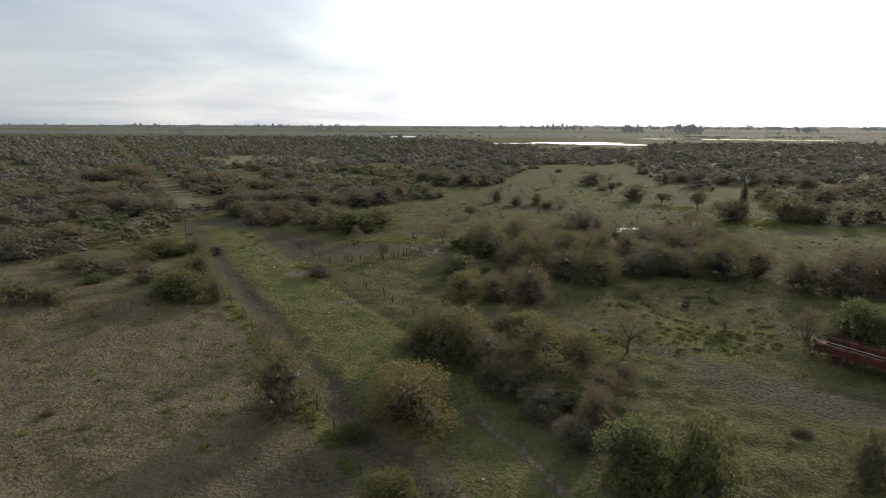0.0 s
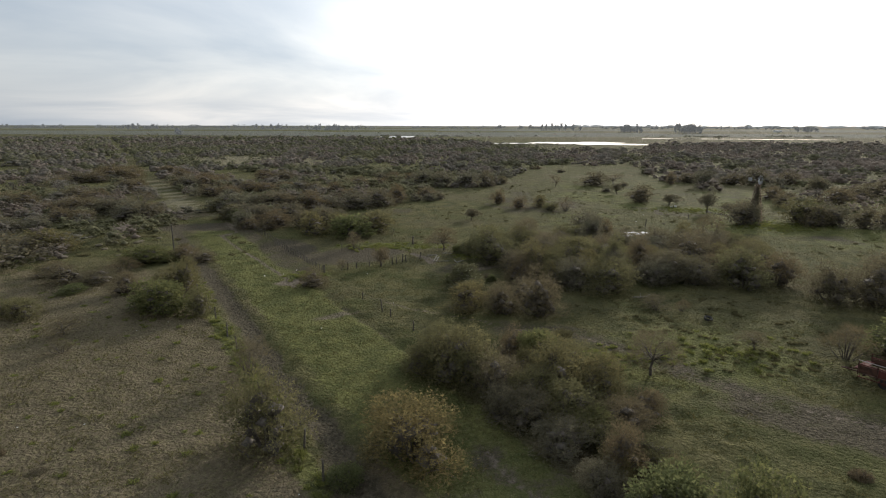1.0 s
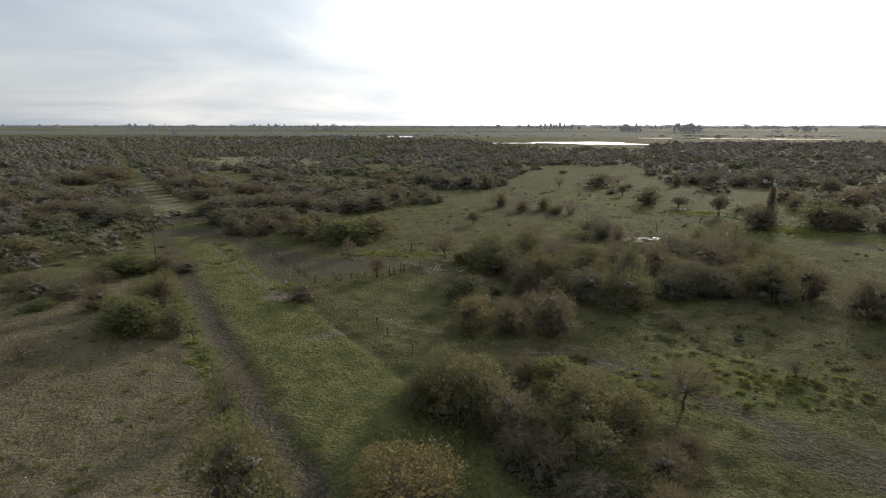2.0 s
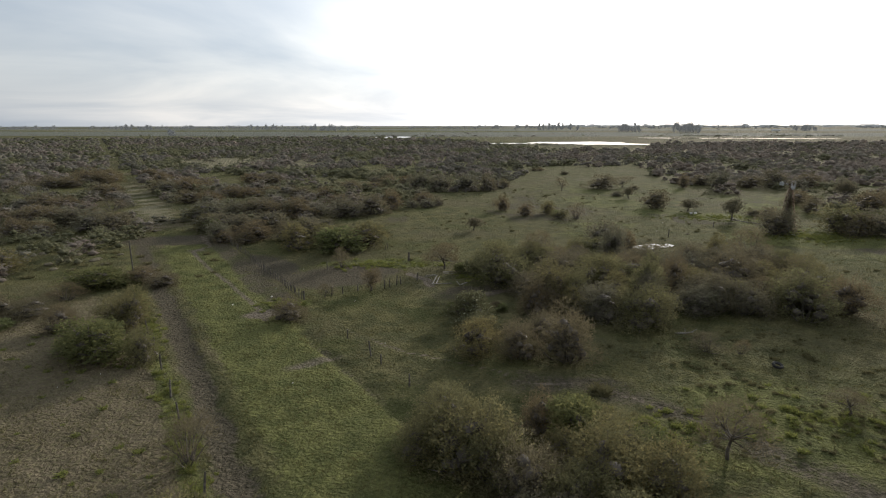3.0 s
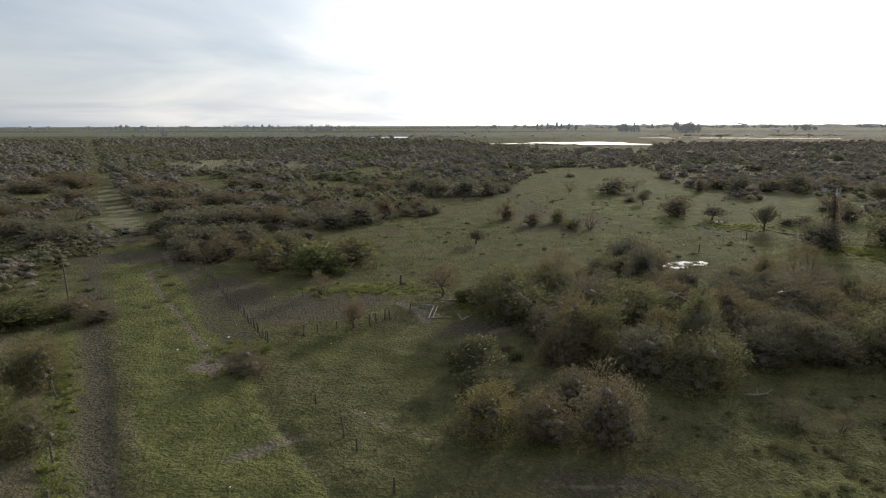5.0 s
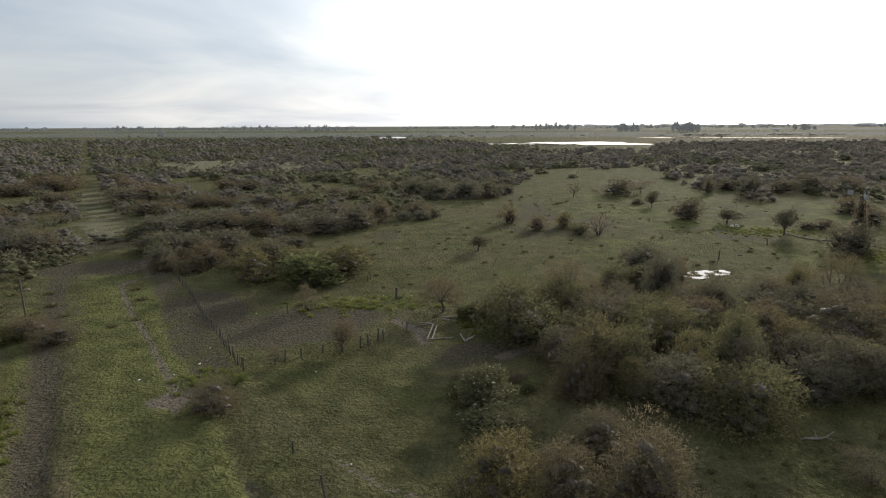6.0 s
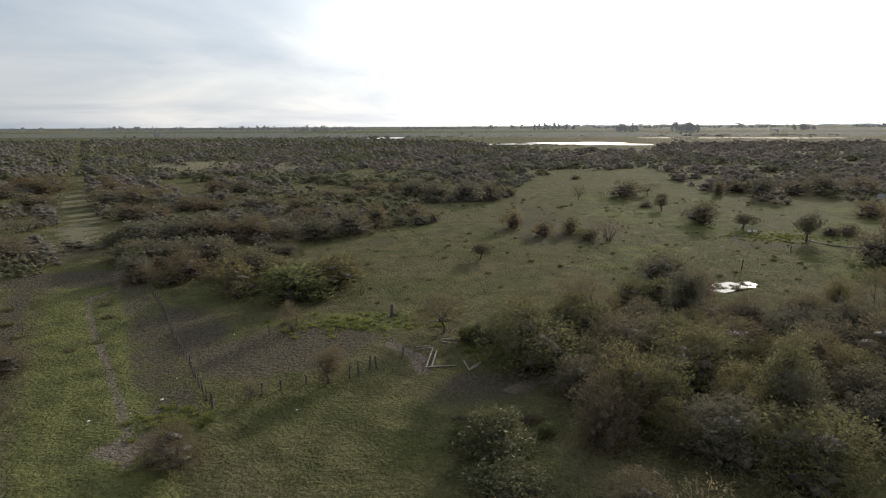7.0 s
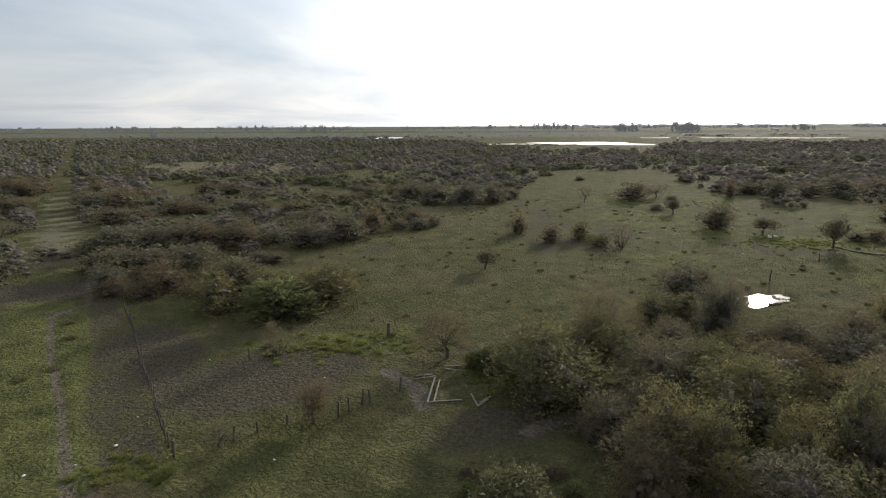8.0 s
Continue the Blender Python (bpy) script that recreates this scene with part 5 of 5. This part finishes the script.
lone_post(-9.7, 110.7, 1.4, 0.17, "thick dark wooden post alone in the pasture", 1, BARK)
lone_post(38.3, 132.1, 1.6, 0.09, "thin leaning wooden post near the pool", 2)
lone_post(51.5, 143.5, 1.2, 0.09, "thin wooden post in the meadow", 3)
lone_post(4.0, 109.0, 0.9, 0.08, "short wooden stake beside bushes", 4)
lone_post(-49.7, 102.0, 4.8, 0.10, "tall thin bare pole beside the lane", 5, OLD_WOOD, "pole")


# ---- fallen planks of an old gate and chute ----
def plank(ax, ay, bx, by, lift, w, label, seed):
    r = random.Random(seed)
    za, zb = ground_z(ax, ay) + lift, ground_z(bx, by) + lift * r.uniform(0.6, 1.3)
    bm = bmesh.new()
    beam(bm, (0, 0, 0), (bx - ax, by - ay, zb - za), w, 0.06, 0.012)
    me = bpy.data.meshes.new("plank")
    bm.to_mesh(me)
    bm.free()
    me.materials.append(PALE_WOOD)
    ob = new("plank", me)
    ob.matrix_basis = pose(ax, ay, za)
    return tagged(ob, label, "plank", "fallen planks by the pen")


for i, p in enumerate(((-6.4, 101.0, -4.6, 101.5), (-6.3, 101.6, -4.9, 101.9), (-4.7, 101.3, -5.1, 96.9), (-4.3, 100.8, -4.6, 97.0), (-4.9, 97.0, -2.5, 97.3), (-1.8, 98.6, -1.3, 96.3), (-1.3, 96.4, -0.5, 97.4), (-1.2, 96.8, -0.3, 97.9), (-3.9, 103.2, -2.2, 102.6), (-4.0, 103.8, -2.5, 103.4))):
    plank(*p, 0.12, 0.13, "bleached fallen plank lying on the grass", i)


# ---- old red farm trailer ----
def trailer(x, y, rz):
    t = thing("farm_trailer", x, y, ground_z(x, y), rz, label="derelict red farm trailer with rusty open sides", category="trailer")
    n, w, floor_z, rim = 8.4, 2.5, 0.85, 1.95
    bm = bmesh.new()
    for s in (-0.55, 0.55):
        beam(bm, (-0.3, s, 0.68), (n + 0.2, s, 0.68), 0.12, 0.2, 0.01)
    for k in range(6):
        beam(bm, (0.4 + k * 1.5, -w / 2, 0.72), (0.4 + k * 1.5, w / 2, 0.72), 0.1, 0.14)
    part("chassis", bm, RUST_DARK, t)
    for k in range(9):
        bm = bmesh.new()
        yy = -w / 2 + (k + 0.5) * w / 9
        beam(bm, (0, yy, floor_z), (n, yy, floor_z), w / 9 - 0.02, 0.05)
        part("floor_board", bm, RUST_DARK, t)
    for s in (-1, 1):
        for k in range(6):
            bm = bmesh.new()
            x0 = k * n / 6
            beam(bm, (x0 + 0.05, s * w / 2, floor_z + 0.38), (x0 + n / 6 - 0.05, s * w / 2, floor_z + 0.38), 0.035, 0.62, 0.008)
            part("side_panel", bm, RUST_RED if k else RUST_DARK, t)
        for k in range(7):
            bm = bmesh.new()
            beam(bm, (k * n / 6, s * (w / 2 + 0.03), floor_z - 0.15), (k * n / 6, s * (w / 2 + 0.03), rim), 0.07, 0.06)
            part("stake", bm, RUST_DARK, t)
        bm = bmesh.new()
        rod(bm, (-0.05, s * w / 2, rim), (n + 0.05, s * w / 2, rim), 0.036, None, 8)
        part("top_rail", bm, RAIL_PALE if s < 0 else RUST_DARK, t, "pale top rail" if s < 0 else "")
        bm = bmesh.new()
        beam(bm, (0, s * w / 2, rim - 0.32), (n, s * w / 2, rim - 0.32), 0.05, 0.10)
        part("side_rail", bm, RUST_RED, t)
        bm = bmesh.new()
        beam(bm, (0.1, s * (w / 2 + 0.28), 0.62), (n * 0.55, s * (w / 2 + 0.28), 0.62), 0.05, 0.06)
        for k in range(4):
            beam(bm, (0.2 + k * 1.45, s * w / 2, 0.72), (0.2 + k * 1.45, s * (w / 2 + 0.28), 0.62), 0.05, 0.05)
        part("guard_rail", bm, RUST_RED, t)
        for xx in (1.9, n - 1.9):
            bm = bmesh.new()
            rod(bm, (xx, s * 0.95, 0.42), (xx, s * 1.15, 0.42), 0.42, None, 20)
            wheel = part("wheel", bm, RUBBER, t)
            bm = bmesh.new()
            rod(bm, (xx, s * 1.10, 0.42), (xx, s * 1.17, 0.42), 0.22, 0.18, 14)
            part("rim", bm, RUST_DARK, wheel)
    for xx in (0.0, n):
        bm = bmesh.new()
        beam(bm, (xx, -w / 2, floor_z + 0.38), (xx, w / 2, floor_z + 0.38), 0.62, 0.035)
        part("end_panel", bm, RUST_RED, t)
    bm = bmesh.new()
    for s in (-0.5, 0.5):
        beam(bm, (0, s, 0.66), (-1.7, 0, 0.45), 0.09, 0.09)
    part("drawbar", bm, RUST_DARK, t)
    return t


trailer(34.7, 56.0, -54)


# ---- windmill over the stock well ----
def windmill(x, y):
    t = thing("windmill", x, y, label="wind pump with a creeper-covered tower beside bushes", category="windmill")
    tall, foot, head = 8.7, 1.15, 0.20
    for sx in (-1, 1):
        for sy in (-1, 1):
            bm = bmesh.new()
            beam(bm, (sx * foot, sy * foot, -0.1), (sx * head, sy * head, tall), 0.09, 0.09)
            part("leg", bm, RUST_DARK, t)
    for k in range(6):
        bm = bmesh.new()
        z0, z1 = k * tall / 6, (k + 1) * tall / 6
        f0, f1 = foot + (head - foot) * z0 / tall, foot + (head - foot) * z1 / tall
        ring = [(-1, -1), (1, -1), (1, 1), (-1, 1)]
        for (ax, ay), (bx, by) in zip(ring, ring[1:] + ring[:1]):
            beam(bm, (ax * f0, ay * f0, z0), (bx * f0, by * f0, z0), 0.045)
            beam(bm, (ax * f0, ay * f0, z0), (bx * f1, by * f1, z1), 0.03)
        part("brace", bm, RUST_DARK, t)
    r = random.Random(3)
    # dark leaves inside paint the shaded side of the creeper
    cr = Tris()
    for _ in range(5200):
        z = 7.4 * r.random() ** 1.3
        f = (1.22 * (1 - z / 8.2) + 0.05) * r.random() ** 0.4
        a = r.uniform(0, 6.28)
        cr.leaf(Vector((f * math.cos(a), f * math.sin(a), z)), unit(r), r.uniform(0.2, 0.4), r.uniform(0.14, 0.26), r)
    ob = new("creeper", cr.mesh("creeper", LEAF_DARK))
    ob.parent, ob["label"] = t, "dense creeper inside the tower, dark for its shaded side"
    # pale leaves along the legs paint the sunlit edges of the tower
    for sx in (-1, 1):
        for sy in (-1, 1):
            cr = Tris()
            for _ in range(420):
                z = 8.4 * r.random()
                f = foot + (head - foot) * z / tall + 0.03
                cr.leaf(Vector((sx * f, sy * f, z)) + unit(r) * r.uniform(0.03, 0.17), unit(r), r.uniform(0.14, 0.30), r.uniform(0.10, 0.18), r)
            ob = new("vine", cr.mesh("vine", CREEPER_LIT))
            ob.parent, ob["label"] = t, "pale creeper up a tower leg, painting its lit edge"
    hub = Vector((0, 0, 9.15))
    way = Vector((0.563, -0.826, 0))
    side = Vector((way.y, -way.x, 0))
    bm = bmesh.new()
    rod(bm, hub - way * 0.5, hub + way * 0.45, 0.13, 0.10, 10)
    rod(bm, (0, 0, tall - 0.1), hub, 0.07, None, 8)
    part("gearbox", bm, RUST_DARK, t)
    centre = hub + way * 0.45
    for k in range(14):
        a = 2 * math.pi * k / 14
        d = side * math.cos(a) + Vector((0, 0, math.sin(a)))
        tang = way.cross(d).normalized()
        bm = bmesh.new()
        pts = []
        for rr, ww in ((0.30, 0.06), (1.05, 0.13)):
            for sgn in (-1, 1):
                pts.append(centre + d * rr + (tang * sgn + way * sgn * 0.45) * ww)
        vs = [bm.verts.new(p + way * o) for o in (0, 0.012) for p in pts]
        for f in ((0, 1, 3, 2), (4, 6, 7, 5), (0, 4, 5, 1), (2, 3, 7, 6), (0, 2, 6, 4), (1, 5, 7, 3)):
            bm.faces.new([vs[i] for i in f])
        part("blade", bm, SHEET, t)
    for rr in (0.45, 0.95):
        bm = bmesh.new()
        for k in range(24):
            a, b = 2 * math.pi * k / 24, 2 * math.pi * (k + 1) / 24
            rod(bm, centre + (side * math.cos(a) + Vector((0, 0, math.sin(a)))) * rr, centre + (side * math.cos(b) + Vector((0, 0, math.sin(b)))) * rr, 0.018, None, 4)
        part("wheel_rim", bm, SHEET, t)
    bm = bmesh.new()
    beam(bm, hub - way * 0.5, hub - way * 1.7, 0.05)
    beam(bm, hub - way * 1.5 + Vector((0, 0, 0.02)), hub - way * 2.4 + Vector((0, 0, 0.02)), 0.03, 0.75)
    part("tail_vane", bm, SHEET, t)


windmill(65.9, 142.4)


# ---- round stock tank, trough and litter ----
def ring_wall(bm, r0, r1, z0, z1, n, a0=0.0, a1=2 * math.pi):
    rows = []
    for i in range(n + 1):
        a = a0 + (a1 - a0) * i / n
        c, s = math.cos(a), math.sin(a)
        rows.append([bm.verts.new((r * c, r * s, z)) for r, z in ((r0, z0), (r0, z1), (r1, z1), (r1, z0))])
    for p, q in zip(rows, rows[1:]):
        for j in range(4):
            bm.faces.new((p[j], p[(j + 1) % 4], q[(j + 1) % 4], q[j]))


tank = thing("stock_tank", 66.3, 153.0, label="low curved concrete wall of a broken stock tank", category="tank")
bm = bmesh.new()
ring_wall(bm, 6.0, 6.10, -0.1, 0.17, 40, 2.7, 5.0)
part("wall", bm, CONCRETE, tank)

for i, (x, y) in enumerate(((53.7, 161.9), (54.9, 162.3))):
    tub = thing("tub", x, y, ground_z(x, y), label="white plastic feed tub on the grass", category="tub", group="feed tubs")
    bm = bmesh.new()
    ring_wall(bm, 0.26, 0.30, 0.0, 0.34, 20)
    part("wall", bm, WHITEWASH, tub)
    bm = bmesh.new()
    bmesh.ops.create_circle(bm, cap_ends=True, segments=20, radius=0.26, matrix=Matrix.Translation((0, 0, 0.05)))
    part("bottom", bm, WHITEWASH, tub)


def stone(x, y, s, seed):
    r = random.Random(seed)
    bm = bmesh.new()
    bmesh.ops.create_icosphere(bm, subdivisions=2, radius=0.5)
    for v in bm.verts:
        v.co *= r.uniform(0.8, 1.15)
        v.co.z *= 0.55
    s *= 0.75
    bmesh.ops.scale(bm, vec=(s * 0.6, s * r.uniform(0.3, 0.5), s * 0.6), verts=bm.verts)
    me = bpy.data.meshes.new("stone")
    bm.to_mesh(me)
    bm.free()
    me.materials.append(BONE)
    ob = new("stone", me)
    ob.matrix_basis = pose(x, y, ground_z(x, y) + s * 0.15, 0, 0, r.uniform(0, 180))
    return tagged(ob, "small bleached stone lying on the grass", "stone", "bleached stones")


stone(-25.1, 105.0, 0.3, 0)
stone(-13.9, 101.5, 0.35, 1)
stone(-25.9, 94.6, 0.35, 2)
stone(-25.2, 90.7, 0.6, 3)
stone(-28.9, 87.4, 0.6, 4)
stone(-26.5, 88.6, 0.35, 5)
stone(-14.3, 89.4, 0.4, 6)
stone(-11.5, 112.3, 0.3, 7)
stone(-8.0, 111.9, 0.3, 8)
stone(-27.2, 45.1, 0.3, 9)
stone(-31.9, 44.6, 0.3, 10)
stone(-9.3, 38.0, 0.25, 11)
stone(2.3, 34.7, 0.35, 12)
stone(-34.6, 64.6, 0.3, 13)
stone(-8.6, 75.6, 0.4, 14)
stone(-15.1, 66.0, 0.4, 15)
stone(-32.6, 67.3, 0.35, 16)
stone(42.5, 148.3, 0.5, 17)
stone(38.0, 138.0, 0.6, 18)


def anthill(x, y, w, seed):
    """A weathered mound of bare earth in the turf."""
    r = random.Random(seed)
    bm = bmesh.new()
    bmesh.ops.create_icosphere(bm, subdivisions=3, radius=0.5)
    ph = [r.uniform(0, 6.28) for _ in range(4)]
    for v in bm.verts:
        a = math.atan2(v.co.y, v.co.x)
        f = 1 + 0.12 * math.sin(2 * a + ph[0]) + 0.08 * math.sin(5 * a + ph[1]) + 0.05 * math.sin(9 * v.co.z + ph[2])
        v.co.x, v.co.y = v.co.x * f, v.co.y * f
        v.co.z = max(v.co.z, -0.15) * (0.85 + 0.1 * math.sin(3 * a + ph[3]))
    bmesh.ops.scale(bm, vec=(w, w * r.uniform(0.8, 1.0), w * 0.5), verts=bm.verts)
    me = bpy.data.meshes.new("anthill")
    bm.to_mesh(me)
    bm.free()
    me.materials.append(EARTH)
    me.polygons.foreach_set("use_smooth", [True] * len(me.polygons))
    ob = new("anthill", me)
    ob.matrix_basis = pose(x, y, ground_z(x, y) + w * 0.03, 0, 0, r.uniform(0, 180))
    return tagged(ob, "rounded grey-brown anthill of bare earth in the turf", "anthill", "anthills in the pasture")


anthill(-72.1, 113.5, 1.2, 0)
anthill(-65.6, 112.9, 1.8, 1)
anthill(-60.3, 110.2, 1.2, 2)
anthill(-57.1, 107.0, 1.2, 3)
anthill(-64.6, 109.1, 1.1, 4)
anthill(-65.7, 106.2, 1.3, 5)
anthill(-59.5, 102.8, 1.2, 6)
anthill(-58.7, 113.8, 1.0, 7)
anthill(-65.8, 111.5, 1.3, 8)
anthill(-60.0, 108.9, 1.6, 9)
anthill(-62.8, 103.3, 1.2, 10)
anthill(-57.4, 98.8, 1.2, 11)
anthill(43.2, 135.5, 0.9, 13)
anthill(13.9, 133.4, 0.8, 14)

# an old tyre lying tilted in the tussocks
bm = bmesh.new()
ring_n, tube_n = 28, 10
grid = []
for i in range(ring_n):
    a = 2 * math.pi * i / ring_n
    row = []
    for j in range(tube_n):
        b = 2 * math.pi * j / tube_n
        rr = 0.36 + 0.13 * math.cos(b)
        row.append(bm.verts.new((rr * math.cos(a), rr * math.sin(a), 0.13 * math.sin(b) * (1.25 if math.cos(b) > 0 else 0.9))))
    grid.append(row)
for i in range(ring_n):
    for j in range(tube_n):
        bm.faces.new((grid[i][j], grid[(i + 1) % ring_n][j], grid[(i + 1) % ring_n][(j + 1) % tube_n], grid[i][(j + 1) % tube_n]))
me = bpy.data.meshes.new("old_tyre")
bm.to_mesh(me)
bm.free()
me.materials.append(RUBBER)
tyre = tagged(new("old_tyre", me), "old black tyre lying among tussocks", "tyre")
tyre.matrix_basis = pose(27.4, 70.7, ground_z(27.4, 70.7) + 0.13, 16, 0, 25)

# a dead branch fallen from the thicket
log = Tris()
lr = random.Random(5)
spine = [Vector((-1.1, 0.2, 0.08)), Vector((-0.4, 0.0, 0.16)), Vector((0.3, 0.15, 0.22)), Vector((1.0, 0.5, 0.45))]
for k, (a, b) in enumerate(zip(spine, spine[1:])):
    log.limb(a, b, 0.12 - 0.03 * k, 0.09 - 0.03 * k, 7)
for a, b in ((spine[1], Vector((-0.2, 0.7, 0.5))), (spine[2], Vector((0.5, -0.5, 0.3))), (spine[0], Vector((-1.6, -0.2, 0.25)))):
    log.limb(a, b, 0.05, 0.015, 5)
ob = new("fallen_branch", log.mesh("fallen_branch", PALE_WOOD))
ob.matrix_basis = pose(22.7, 79.1, ground_z(22.7, 79.1))
tagged(ob, "bleached dead branch lying on the grass", "branch")
